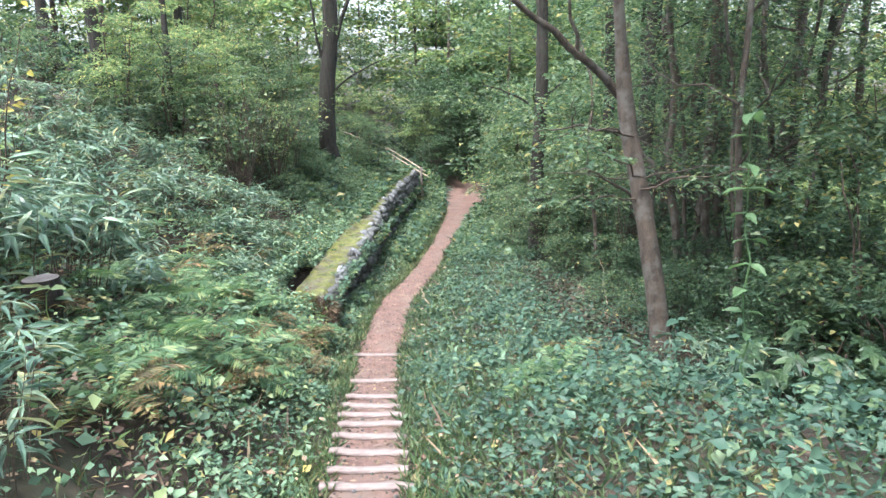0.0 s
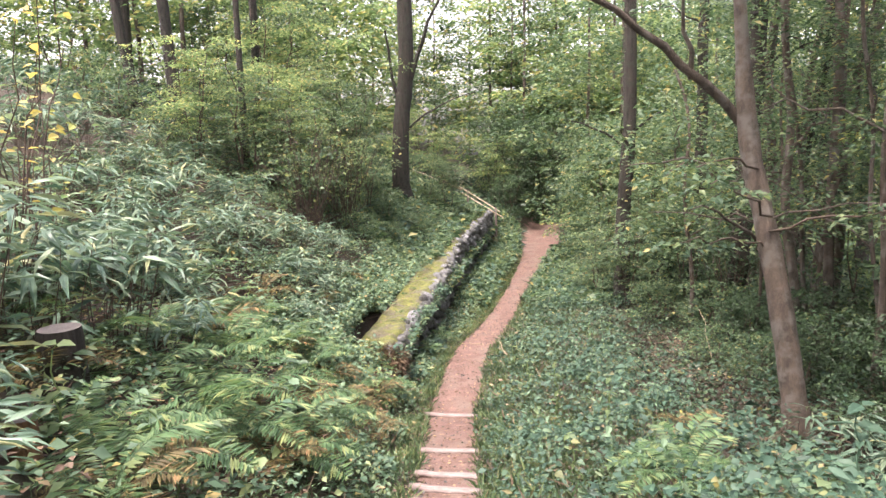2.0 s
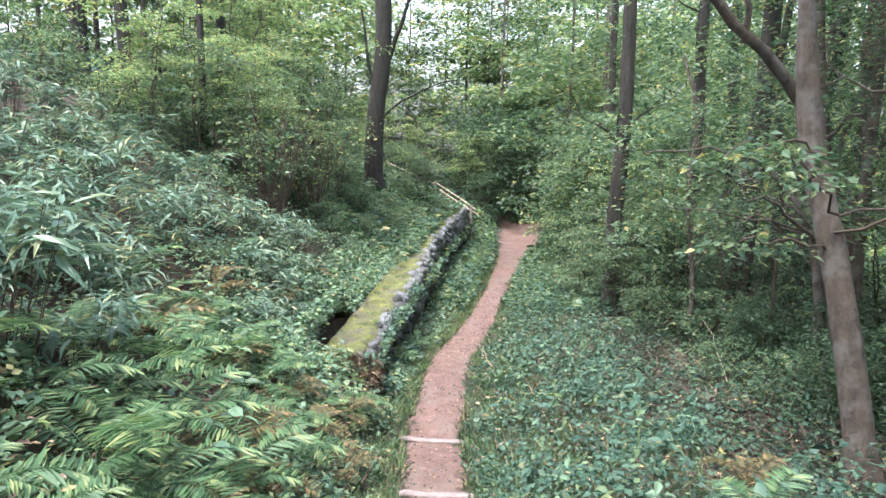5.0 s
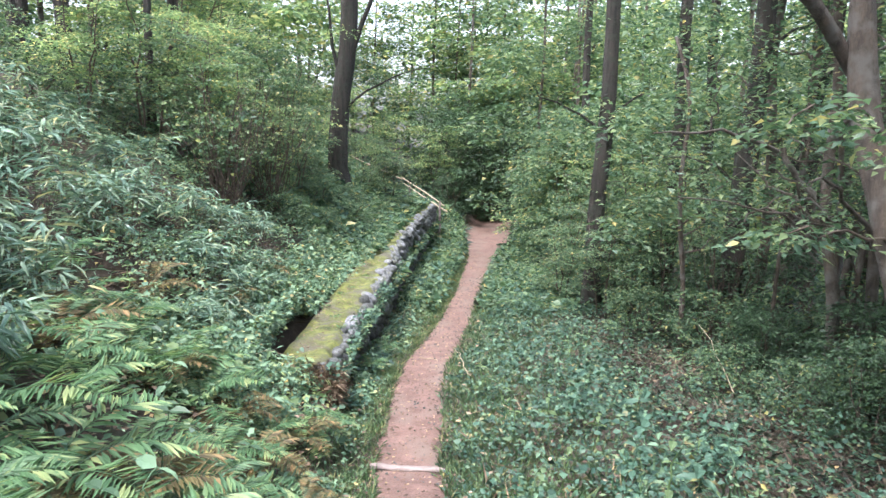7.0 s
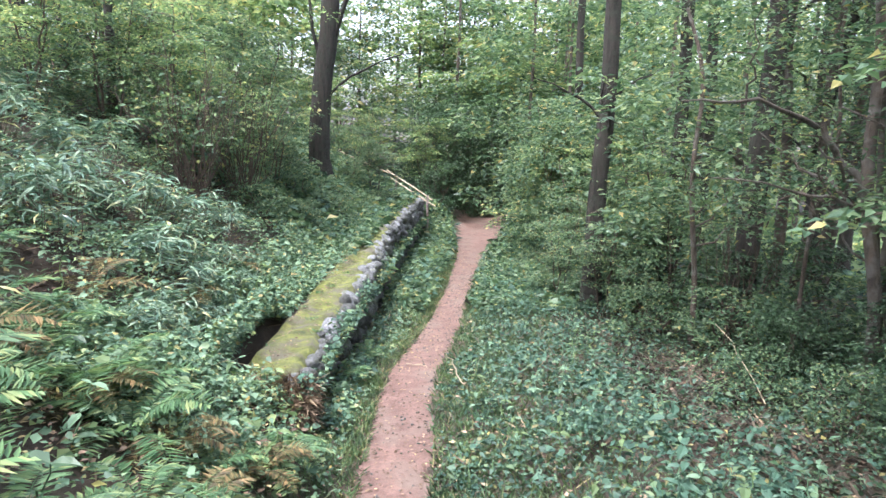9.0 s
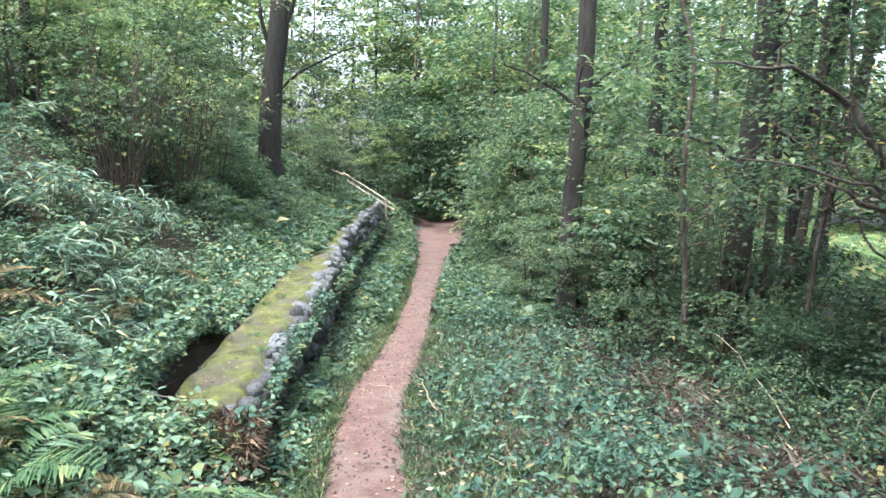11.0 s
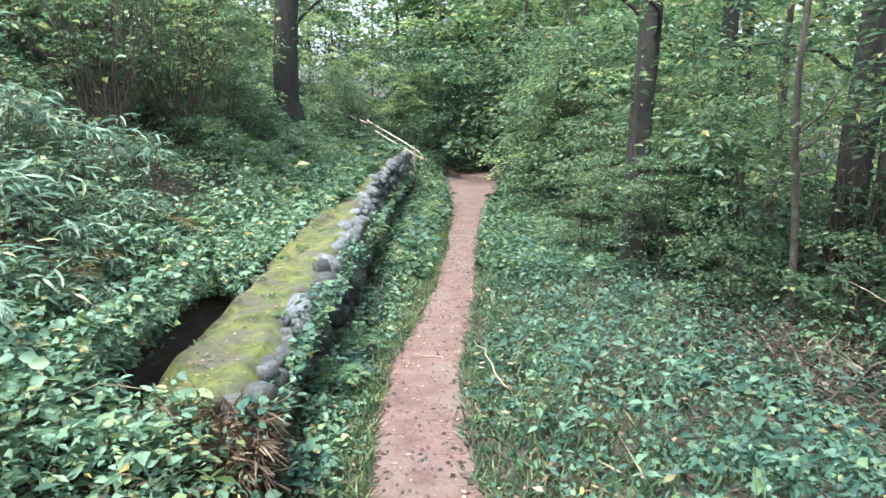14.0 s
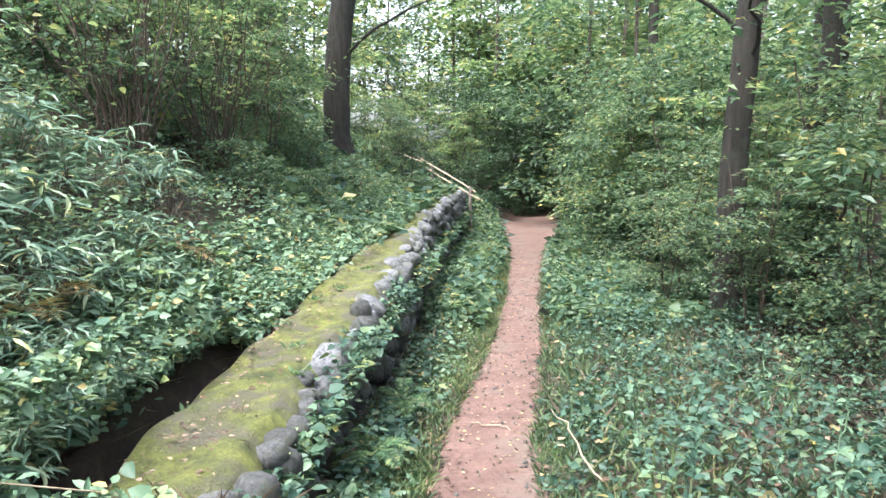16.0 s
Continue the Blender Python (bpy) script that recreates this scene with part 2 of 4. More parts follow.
# ---------------------------------------------------------------- ground and path
def spaced(lo, hi, fine_lo, fine_hi, step):
    inner = np.arange(fine_lo, fine_hi + step / 2, step)
    a = fine_lo - np.geomspace(step, fine_lo - lo, 26)[::-1]
    b = fine_hi + np.geomspace(step, hi - fine_hi, 26)
    return np.concatenate([a, inner, b])


def grid_faces(nx, ny):
    i = np.arange(nx - 1)[None, :] + np.arange(ny - 1)[:, None] * nx
    i = i.ravel()
    return np.stack([i, i + 1, i + nx + 1, i + nx], 1)


gx, gy = spaced(-900, 900, -6, 6, 0.1), spaced(-900, 900, -1, 32, 0.12)
X, Y = np.meshgrid(gx, gy)
Zg = land(X, np.clip(Y, -3, 60))
ground = new("ground", big_mesh("ground", np.stack([X.ravel(), Y.ravel(), Zg.ravel()], 1), grid_faces(len(gx), len(gy)), MAT["soil"], True))
tagged(ground, "dark forest soil sloping up from the path", "ground", kind="structure")

py = np.arange(-2.5, 42, 0.07)
us = np.linspace(-1, 1, 15)
PU, PYY = np.meshgrid(us, py)
edge = 1 + 0.10 * np.sin(PYY * 3.1 + 2 * np.sign(PU)) + 0.08 * np.sin(PYY * 7.7 + np.sign(PU)) + 0.05 * np.sin(PYY * 17 + 3 * np.sign(PU))
PXX = path_x(PYY) + PU * (path_w(PYY) / 2 + 0.04) * edge
PZZ = np.maximum(land(PXX, PYY), path_z(PYY)) + 0.025 * (1 - np.abs(PU) ** 4) - 0.012 + 0.006 * np.sin(PXX * 23) * np.sin(PYY * 19)
path_ob = new("path", big_mesh("path", np.stack([PXX.ravel(), PYY.ravel(), PZZ.ravel()], 1), grid_faces(len(us), len(py)), MAT["path"], True))
tagged(path_ob, "narrow trodden path of reddish-brown earth", "path", kind="structure")

# ---------------------------------------------------------------- leaf builders
rng = np.random.default_rng(7)


def unit(v):
    return v / np.maximum(np.linalg.norm(v, axis=-1, keepdims=True), 1e-9)


def leaves(centres, axis, normal, length, width, full=False, fold=0.18, droop=0.15):
    """Leaf blades: base at centres, along axis, facing normal. full: a rounded, folded outline."""
    axis = unit(axis)
    side = unit(np.cross(axis, normal))
    up = np.cross(side, axis)
    L, W = np.reshape(length, (-1, 1)) * np.ones((len(centres), 1)), np.reshape(width, (-1, 1)) * np.ones((len(centres), 1))
    if full == "mid":
        pts = ((0, 0, 0), (0.4, -0.5, fold), (0.5, 0, -0.02), (0.4, 0.5, fold), (1, 0, -droop))
        tri = ((0, 2, 1), (0, 3, 2), (1, 2, 4), (2, 3, 4))
    elif full:
        pts = ((0, 0, 0), (0.28, -0.5, fold), (0.3, 0.0, 0), (0.28, 0.5, fold), (0.66, -0.38, fold * 0.6), (0.68, 0, -droop * 0.3), (0.66, 0.38, fold * 0.6), (1, 0, -droop))
        tri = ((0, 2, 1), (0, 3, 2), (1, 2, 5), (1, 5, 4), (2, 3, 6), (2, 6, 5), (4, 5, 7), (5, 6, 7))
    else:
        pts = ((0, 0, 0), (0.42, -0.5, fold), (0.42, 0.5, fold), (1, 0, -droop))
        tri = ((0, 2, 3), (0, 3, 1))
    v = np.stack([centres + a * L * axis + b * W * side + c * W * up for a, b, c in pts], 1)
    f = (np.arange(len(centres)) * len(pts))[:, None, None] + np.array(tri)[None]
    return v.reshape(-1, 3), f.reshape(-1, 3)


def joined(*sets):
    vs, fs, n = [], [], 0
    for v, f in sets:
        vs.append(v)
        fs.append(f + n)
        n += len(v)
    return np.concatenate(vs), np.concatenate(fs)


def any_dirs(n, rise=(-0.3, 0.5)):
    a = rng.uniform(0, 2 * np.pi, n)
    return np.stack([np.cos(a), np.sin(a), rng.uniform(*rise, n)], 1)


def near_up(n, tilt=0.5):
    v = rng.normal(0, tilt, (n, 3))
    v[:, 2] = 1
    return unit(v)


def tube(points, radii, sides=8, wobble=0.0):
    """A tapered limb through points."""
    P, R = np.array(points, float), np.array(radii, float)
    t = unit(np.gradient(P, axis=0))
    a = unit(np.cross(t, np.array([0.31, 0.95, 0.05])))
    b = np.cross(t, a)
    ang = np.linspace(0, 2 * np.pi, sides, endpoint=False)
    w = 1 + wobble * rng.uniform(-1, 1, (len(P), sides))
    ring = P[:, None] + (R[:, None] * w)[..., None] * (np.cos(ang)[None, :, None] * a[:, None] + np.sin(ang)[None, :, None] * b[:, None])
    v = ring.reshape(-1, 3)
    i = np.arange(len(P) - 1)[:, None] * sides
    j, k = np.arange(sides)[None], (np.arange(sides)[None] + 1) % sides
    f = np.stack([i + j, i + k, i + sides + k, i + sides + j], -1).reshape(-1, 4)
    return v, f


def bent(p0, p1, n=7, sag=0.0, jitter=0.03):
    """Points from p0 to p1 with a bow and a little waver."""
    t = np.linspace(0, 1, n)[:, None]
    p = np.array(p0, float) * (1 - t) + np.array(p1, float) * t
    p[:, 2:] += sag * 4 * t * (1 - t)
    j = rng.normal(0, jitter, (n, 3))
    j[0] = 0
    return p + j


def spray(centre, radius, n, size, flat=0.14, tilt=0.35, aspect=0.5, full=False, drop=0.25):
    """A roughly level fan of leaves, sagging to its rim."""
    r = radius * np.sqrt(rng.uniform(0, 1, n))
    a = rng.uniform(0, 2 * np.pi, n)
    c = np.stack([r * np.cos(a), r * np.sin(a), rng.normal(0, flat * radius, n) - drop * r * r / max(radius, 0.1)], 1) + centre
    ax = np.stack([np.cos(a + rng.normal(0, 0.8, n)), np.sin(a + rng.normal(0, 0.8, n)), rng.uniform(-0.5, 0.15, n)], 1)
    s = size * rng.uniform(0.65, 1.25, n)
    return leaves(c, ax, near_up(n, tilt), s, s * aspect, full)


# ---------------------------------------------------------------- log steps
STEP_Y = [8.64, 6.77, 5.76, 5.31, 4.95, 4.65, 4.29, 3.88, 3.51, 3.2]


def log_step(x, y, z, w, turn):
    e = empty_at("log_step", x, y, z, "weathered pale timber step laid across the earth path", "step", "steps down the path", turn)
    v, f = tube([(-w / 2 + w * i / 8, 0.01 * math.sin(i * 1.3), 0.004 * math.sin(i * 2.1)) for i in range(9)], [0.033] * 9, 10, 0.09)
    v[:, 2] *= 0.9
    body = child("log", big_mesh("log", v, f, MAT["log"], True), e)
    for s in (-1, 1):
        bm = bmesh.new()
        bmesh.ops.create_circle(bm, cap_ends=True, segments=10, radius=0.035, matrix=Matrix.Translation((s * w / 2, 0, 0)) @ Euler((0, math.pi / 2, 0)).to_matrix().to_4x4())
        part("end_grain", bm, MAT["cut"], e)
    return e


for n, y in enumerate(STEP_Y):
    log_step(float(path_x(y)), y, float(path_z(y)) + 0.028, 0.66 if n == 0 else 0.56 + 0.03 * math.sin(n * 2.2), radians(-6 + 3 * math.sin(n * 1.7)))

# ---------------------------------------------------------------- stone wall
def stone_shape(seed):
    bm = bmesh.new()
    bmesh.ops.create_icosphere(bm, subdivisions=2, radius=1.0)
    r = random.Random(seed)
    o = Vector((r.uniform(0, 90), r.uniform(0, 90), r.uniform(0, 90)))
    for v in bm.verts:
        v.co *= 1 + 0.5 * noise.noise(v.co * 0.9 + o) + 0.2 * noise.noise(v.co * 2.6 + o)
        for i in range(3):
            v.co[i] = math.copysign(abs(v.co[i]) ** 0.72, v.co[i])
    for f in bm.faces:
        f.smooth = True
    me = bpy.data.meshes.new("stone")
    bm.to_mesh(me)
    bm.free()
    me.materials.append(MAT["stone"])
    return me


wall = empty_at("stone_wall", -1.2, 15, -0.6, "low retaining wall of rounded grey stones with mossy top", "wall")
wall["kind"] = "structure"


def wall_part(name, me, label=""):
    ob = child(name, me, wall, label)
    ob.matrix_parent_inverse = Matrix.Translation((1.2, -15, 0.6))
    return ob


# core behind the stones, coloured dark as the gaps' shade, and its mossy top
wy = np.arange(WALL_START, WALL_END + 0.01, 0.15)
cols = []
for y in wy:
    wx, wt, zb = float(wall_x(y)), float(wall_top(y)), float(path_z(y)) - 0.3
    cols.append([(wx - 0.10, y, zb), (wx - 0.10, y, wt - 0.06), (wx - WALL_DEEP + 0.02, y, wt - 0.06), (wx - WALL_DEEP + 0.02, y, zb)])
core_v = np.array(cols).reshape(-1, 3)
core_f = np.array([(i * 4 + j, i * 4 + j + 1, i * 4 + 5 + j, i * 4 + 4 + j) for i in range(len(wy) - 1) for j in range(3)])
wall_part("core", big_mesh("core", core_v, core_f, MAT["gap_core"]), "core coloured dark for the shaded gaps between the stones")
tu = np.linspace(0, 1, 10)
TU, TY = np.meshgrid(tu, np.arange(WALL_START - 0.05, WALL_END, 0.06))
TX = wall_x(TY) - 0.02 - TU * (WALL_DEEP - 0.01) + 0.02 * np.sin(TY * 9)
TZ = wall_top(TY) + 0.012 * np.sin(TY * 6 + TU * 5) + 0.015 * np.sin(TY * 2.3) + 0.02 * np.sin(TU * 9 + TY * 4) - 0.09 * (np.clip(TU - 0.86, 0, 1) / 0.14) ** 2 - 0.10 * (np.clip(0.14 - TU, 0, 1) / 0.14) ** 2
wall_part("mossy_top", big_mesh("mossy_top", np.stack([TX.ravel(), TY.ravel(), TZ.ravel()], 1), grid_faces(len(tu), TU.shape[0])[:, ::-1], MAT["moss"], True), "yellow-green moss over a worn concrete top")

stones = [stone_shape(s) for s in range(9)]
srnd = random.Random(5)
y = WALL_START + 0.06
while y < WALL_END:
    size = srnd.uniform(0.07, 0.125)
    wx, wt, zb = float(wall_x(y)), float(wall_top(y)), float(path_z(y))
    z = wt + srnd.uniform(-0.09, 0.02)
    row = 0
    while z > zb - 0.05:
        sz = size * srnd.uniform(0.65, 1.15)
        ob = wall_part("stone", stones[srnd.randrange(9)])
        ob.location = (wx - 0.03 + srnd.uniform(-0.06, 0.06), y + srnd.uniform(-0.05, 0.05) + (0.07 if row % 2 else 0), z - sz * 0.6)
        ob.rotation_euler = (srnd.uniform(-0.6, 0.6), srnd.uniform(-0.6, 0.6), srnd.uniform(0, 6.3))
        ob.scale = (sz * 0.95, sz * srnd.uniform(0.75, 1.35), sz * srnd.uniform(0.6, 1.05))
        z -= sz * srnd.uniform(1.5, 1.95)
        row += 1
    y += size * srnd.uniform(1.7, 2.2)
# larger pale stones at the near end
for x, y, z, s in ((-1.47, 12.2, 0.25, 0.125), (-1.49, 11.55, 0.2, 0.09), (-1.5, 10.95, 0.21, 0.105), (-1.53, 10.62, 0.2, 0.115), (-1.56, 10.35, 0.17, 0.105), (-1.4, 13.4, 0.29, 0.11), (-1.3, 14.2, 0.3, 0.11)):
    ob = wall_part("stone", stones[srnd.randrange(9)], "large pale rounded stone")
    ob.location, ob.rotation_euler, ob.scale = (x, y, z), (srnd.uniform(-0.3, 0.3), srnd.uniform(-0.3, 0.3), srnd.uniform(0, 6.3)), (s * 0.9, s * 0.85, s * 1.25)

# bamboo rails beyond the wall's far end
def pole_between(name, a, b, r, material, parent, label=""):
    v, f = tube(bent(a, b, 6, 0, 0.008), [r] * 6, 8)
    ob = child(name, big_mesh(name, v, f, material, True), parent, label)
    ob.matrix_parent_inverse = Matrix.Translation(-parent.location)
    return ob


rail = empty_at("handrail", 0.3, 29.4, -0.9, "low handrail of two dry bamboo poles by the wall", "handrail")
pole_between("rail", (-1.2, 30.25, 0.8), (0.46, 29.0, -0.14), 0.027, MAT["bamboo"], rail)
pole_between("rail", (-1.3, 30.3, 1.05), (0.36, 29.1, 0.07), 0.027, MAT["bamboo"], rail)
for q in ((0.2, 29.2, 0.25), (-0.95, 30.1, 0.85)):
    pole_between("post", (q[0], q[1], land1(q[0], q[1]) - 0.1), q, 0.045, MAT["log"], rail)
pole_between("rail", (-3.4, 31.8, 1.75), (-1.25, 30.3, 0.95), 0.022, MAT["bamboo"], rail)

# ---------------------------------------------------------------- trees
def trunk_tree(name, base, pts, radii, label, bark="bark", limbs=(), crown=(), leaf="leaf", group="", sides=12, roots=True):
    """A tree: trunk through pts (from its foot), limbs as (points, radii), crown as sprays (centre, radius, leaves, size)."""
    e = empty_at(name, *base, label, "tree", group)
    off = np.array(base)
    P = np.array(pts, float)
    n = 22
    t = np.linspace(0, len(P) - 1, n)
    Q = np.stack([np.interp(t, range(len(P)), P[:, i]) for i in range(3)], 1)
    K = np.stack([np.convolve(np.pad(Q[:, i], 2, mode="edge"), np.ones(5) / 5, "valid") for i in range(3)], 1)
    K[0], K[-1] = Q[0], Q[-1]
    R = np.interp(t, range(len(P)), radii) * (1 + 0.03 * np.sin(t * 9))
    if roots:
        R[0] *= 1.35
        R[1] *= 1.08
    K[0, 2] -= 0.15
    v, f = tube(K - off, R, sides, 0.06)
    child("trunk", big_mesh("trunk", v, f, MAT[bark], True), e)
    for lp, lr in limbs:
        v, f = tube(np.array(lp) - off, np.interp(np.linspace(0, 1, len(lp)), [0, 1], lr), 7, 0.05)
        child("limb", big_mesh("limb", v, f, MAT[bark], True), e)
    if crown:
        v, f = joined(*[spray(np.array(c) - off, r, k, s) for c, r, k, s in crown])
        child("crown", big_mesh("crown", v, f, MAT[leaf]), e)
    return e


def forest_crown(x, y, z0, z1, spread, n, leafn, size, shift=(0, 0)):
    """Sprays scattered round an upright axis, wider in the middle, with gaps."""
    out = []
    for _ in range(n):
        h = rng.uniform(0, 1)
        a, r = rng.uniform(0, 2 * np.pi), spread * (0.35 + 0.65 * math.sin(math.pi * min(1, h * 0.8 + 0.15))) * math.sqrt(rng.uniform(0.05, 1))
        out.append(((x + shift[0] + r * math.cos(a), y + shift[1] + r * math.sin(a), z0 + (z1 - z0) * h), rng.uniform(0.35, 0.8) * spread * 0.42, leafn, size))
    return out


def straight(x, y, h, lean=(0, 0), z=None, bend=0.06):
    z = land1(x, y) if z is None else z
    pts = [(x, y, z)]
    for k in range(1, 6):
        t = k / 5
        pts.append((x + lean[0] * t + bend * math.sin(k * 2.3 + 3 * x), y + lean[1] * t + bend * math.cos(k * 1.7 + 3 * y), z + h * t))
    return pts


# the tall dark tree on the bank above the wall
mz = land1(-2.95, 23.6)
main_pts = [(-2.95, 23.6, mz), (-2.98, 23.6, mz + 1.5), (-2.8, 23.6, 4.3), (-2.62, 23.6, 5.2), (-2.6, 23.6, 7.5), (-2.45, 23.6, 13)]
main_limbs = [(bent((-2.65, 23.6, 4.6), (-1.4, 23.2, 7.6), 7, 0.2), (0.09, 0.03)), (bent((-2.9, 23.6, 4.1), (-3.25, 23.3, 6.6), 7, -0.2), (0.07, 0.03)),
              (bent((-2.75, 23.6, 3.4), (-0.4, 22.9, 4.6), 8, 0.2), (0.04, 0.012))]
trunk_tree("tall_tree", (-2.95, 23.6, mz), main_pts, [0.31, 0.28, 0.26, 0.25, 0.24, 0.18], "tall tree with dark rough trunk above the wall", "bark", main_limbs,
           forest_crown(-2.4, 23.6, 7.5, 13, 3.2, 22, 44, 0.18) + [((-2.7, 23.2, 5.6), 0.7, 90, 0.11), ((-3.4, 23.1, 3.3), 0.8, 60, 0.1), ((-1.9, 23.0, 3.6), 0.8, 60, 0.1)], "leaf_light")

# trees on the left plateau
for x, y, r, lean in ((-7.9, 18.2, 0.16, (-0.4, 0)), (-9.6, 19.6, 0.14, (-1.3, 0)), (-6.0, 17.5, 0.08, (0.2, 0)), (-7.2, 22.5, 0.14, (0.1, 0.1)), (-13.5, 27, 0.2, (0.4, 0)), (-15.5, 22, 0.16, (-0.5, 0))):
    z = land1(x, y)
    trunk_tree("left_tree", (x, y, z), straight(x, y, 11, lean), np.linspace(r, r * 0.6, 6), "slim grey-brown tree trunk on the upper bank", "bark", (),
               forest_crown(x + lean[0], y, z + 4.0, z + 11, 2.6, 24, 44, 0.16), "leaf", "trees on the upper bank")

# the forked, leaning tree beside the path
lz = land1(2.78, 6.9)
lean_limbs = [(bent((2.5, 7.9, 3.42), (0.7, 7.3, 4.75), 9, 0.14, 0.025), (0.056, 0.027)), (bent((1.9, 7.7, 3.9), (1.75, 7.4, 4.7), 5, 0.05, 0.02), (0.03, 0.012)),
              (bent((2.62, 7.6, 2.2), (1.7, 6.9, 2.75), 7, 0.1, 0.02), (0.022, 0.006)), (bent((2.62, 7.5, 2.5), (3.9, 6.7, 2.6), 8, 0.15, 0.03), (0.012, 0.004))]
trunk_tree("leaning_tree", (2.78, 6.9, lz), [(2.78, 6.9, lz), (2.72, 7.05, 1.0), (2.68, 7.3, 1.9), (2.55, 7.7, 2.9), (2.5, 7.85, 3.45), (2.42, 7.8, 4.3), (2.2, 7.7, 6.5), (2.1, 7.7, 8.5)],
           [0.125, 0.115, 0.11, 0.105, 0.1, 0.058, 0.05, 0.04], "smooth brown forked tree leaning over the path", "bark_pale", lean_limbs,
           forest_crown(2.6, 7.4, 6.2, 9.5, 2.5, 30, 50, 0.16) + [((0.9, 7.4, 5.2), 0.7, 60, 0.09), ((3.9, 7.6, 3.3), 0.6, 40, 0.08)], "leaf", roots=True)

# trunk group on the right
qz = random.Random(17)
RIGHT = [  # x, y, radius, lean x, lean y, height, bark
    (4.95, 14.95, 0.21, 0.5, 0.2, 11, "bark"), (3.0, 17.0, 0.18, 0.35, 0.4, 11, "bark"), (5.62, 15.35, 0.1, 0.25, 0.3, 9, "bark_pale"), (5.78, 15.2, 0.085, 1.3, 0.3, 9, "bark_pale"), (5.9, 15.35, 0.075, 2.4, 0.2, 8, "bark_pale"), (6.5, 15.9, 0.12, 0.6, 0.1, 9, "bark"),
    (5.4, 19.5, 0.17, 0.2, 0, 11, "bark"), (7.3, 16.6, 0.11, 1.2, 0.1, 10, "bark_pale"),
    (8.6, 19.2, 0.18, -0.2, 0, 11, "bark"), (4.4, 10.9, 0.075, -0.25, 0.3, 6, "bark_pale"),
    (5.1, 11.7, 0.07, 0.3, 0.1, 7, "bark_pale"), (5.7, 12.6, 0.09, 0.1, 0.2, 8, "bark_pale"), (5.6, 10.2, 0.06, -0.3, 0.2, 7, "bark_pale"), (6.8, 12.5, 0.11, 0.4, 0, 9, "bark_pale"),
    (4.1, 8.2, 0.05, 0.1, 0.2, 7, "bark_pale"), (3.75, 14.0, 0.045, -0.2, 0.1, 5, "bark_pale"), (4.7, 11.2, 0.035, 0.9, 0.2, 6, "bark_pale"), (4.9, 11.3, 0.04, -0.7, 0.1, 6, "bark_pale"), (4.3, 12.3, 0.03, 0.5, 0.1, 5, "bark_pale"), (5.3, 9.1, 0.035, 0.8, 0.1, 6, "bark_pale"), (4.6, 8.9, 0.03, -0.5, 0.1, 5.5, "bark_pale"), (6.3, 11.2, 0.045, 0.5, 0.1, 7, "bark_pale"), (8.2, 13.5, 0.13, 0.2, 0, 9, "bark"), (9.5, 17, 0.15, 0, 0, 10, "bark"), (10.5, 21, 0.17, 0, 0, 11, "bark"), (7.6, 23, 0.16, 0, 0, 11, "bark"), (5.2, 28, 0.17, 0, 0, 11, "bark"), (9.2, 27, 0.18, 0, 0, 11, "bark"),
]
# tall trees whose crowns, unseen above, are added to roof and shade the thicket
for x, y, lx, sx in ((4.9, 4.4, 0.3, -2.2), (6.4, 8.2, 0.2, -1.2), (5.0, 11.0, -0.3, -0.9), (8.0, 12.0, 0.1, -0.6), (6.8, 3.0, 0.4, -2.0)):
    z = land1(x, y)
    trunk_tree("right_tree", (x, y, z), straight(x, y, 11, (lx, 0.2), bend=0.2), np.linspace(0.075, 0.05, 6), "slim upright tree trunk among the thicket", "bark_pale", (),
               forest_crown(x + sx, y - 0.6, z + 6.6, z + 11.5, 3.6, 50, 40, 0.27), "leaf", "trees of the thicket")
for x, y, r, lx, ly, h, bk in RIGHT:
    z = land1(x, y)
    pts = straight(x, y, h, (lx, ly), bend=0.16 if r < 0.14 else 0.07)
    limbs = []
    for k in range(3 if y < 21 else 0):
        t = qz.uniform(1.2, 3.2)
        p = [float(np.interp(t, range(6), [q[c] for q in pts])) for c in range(3)]
        a, ln = qz.uniform(0, 6.28), qz.uniform(0.8, 1.7)
        limbs.append((bent(p, (p[0] + ln * math.cos(a), p[1] + ln * math.sin(a), p[2] + ln * qz.uniform(0.1, 0.9)), 7, 0.12, 0.05), (min(0.035, r * 0.4), 0.007)))
    e = trunk_tree("thin_tree" if r < 0.1 else "right_tree", (x, y, z), pts, np.linspace(r, r * 0.6, 6),
                   "slender pale-barked young tree in the thicket" if r < 0.1 else "dark upright tree trunk among the thicket", bk, limbs,
                   forest_crown(x + lx, y + ly, z + (0.36 if y < 16 else 0.3) * h, z + h * 0.9, 2.1, 34, 48, 0.13 if y > 13 else 0.09), "leaf", "trees of the thicket", roots=r > 0.1)
    for ob, (lp, lr) in zip([c for c in e.children if c.name.startswith("limb")], limbs):
        q = lp[4] - np.array((x, y, z))
        child("twig", big_mesh("twig", *tube(bent(q, q + np.array((qz.uniform(-0.5, 0.5), qz.uniform(-0.5, 0.5), qz.uniform(0.2, 0.6))), 5, 0.03, 0.03), np.linspace(0.01, 0.003, 5), 5), MAT[bk], True), ob)

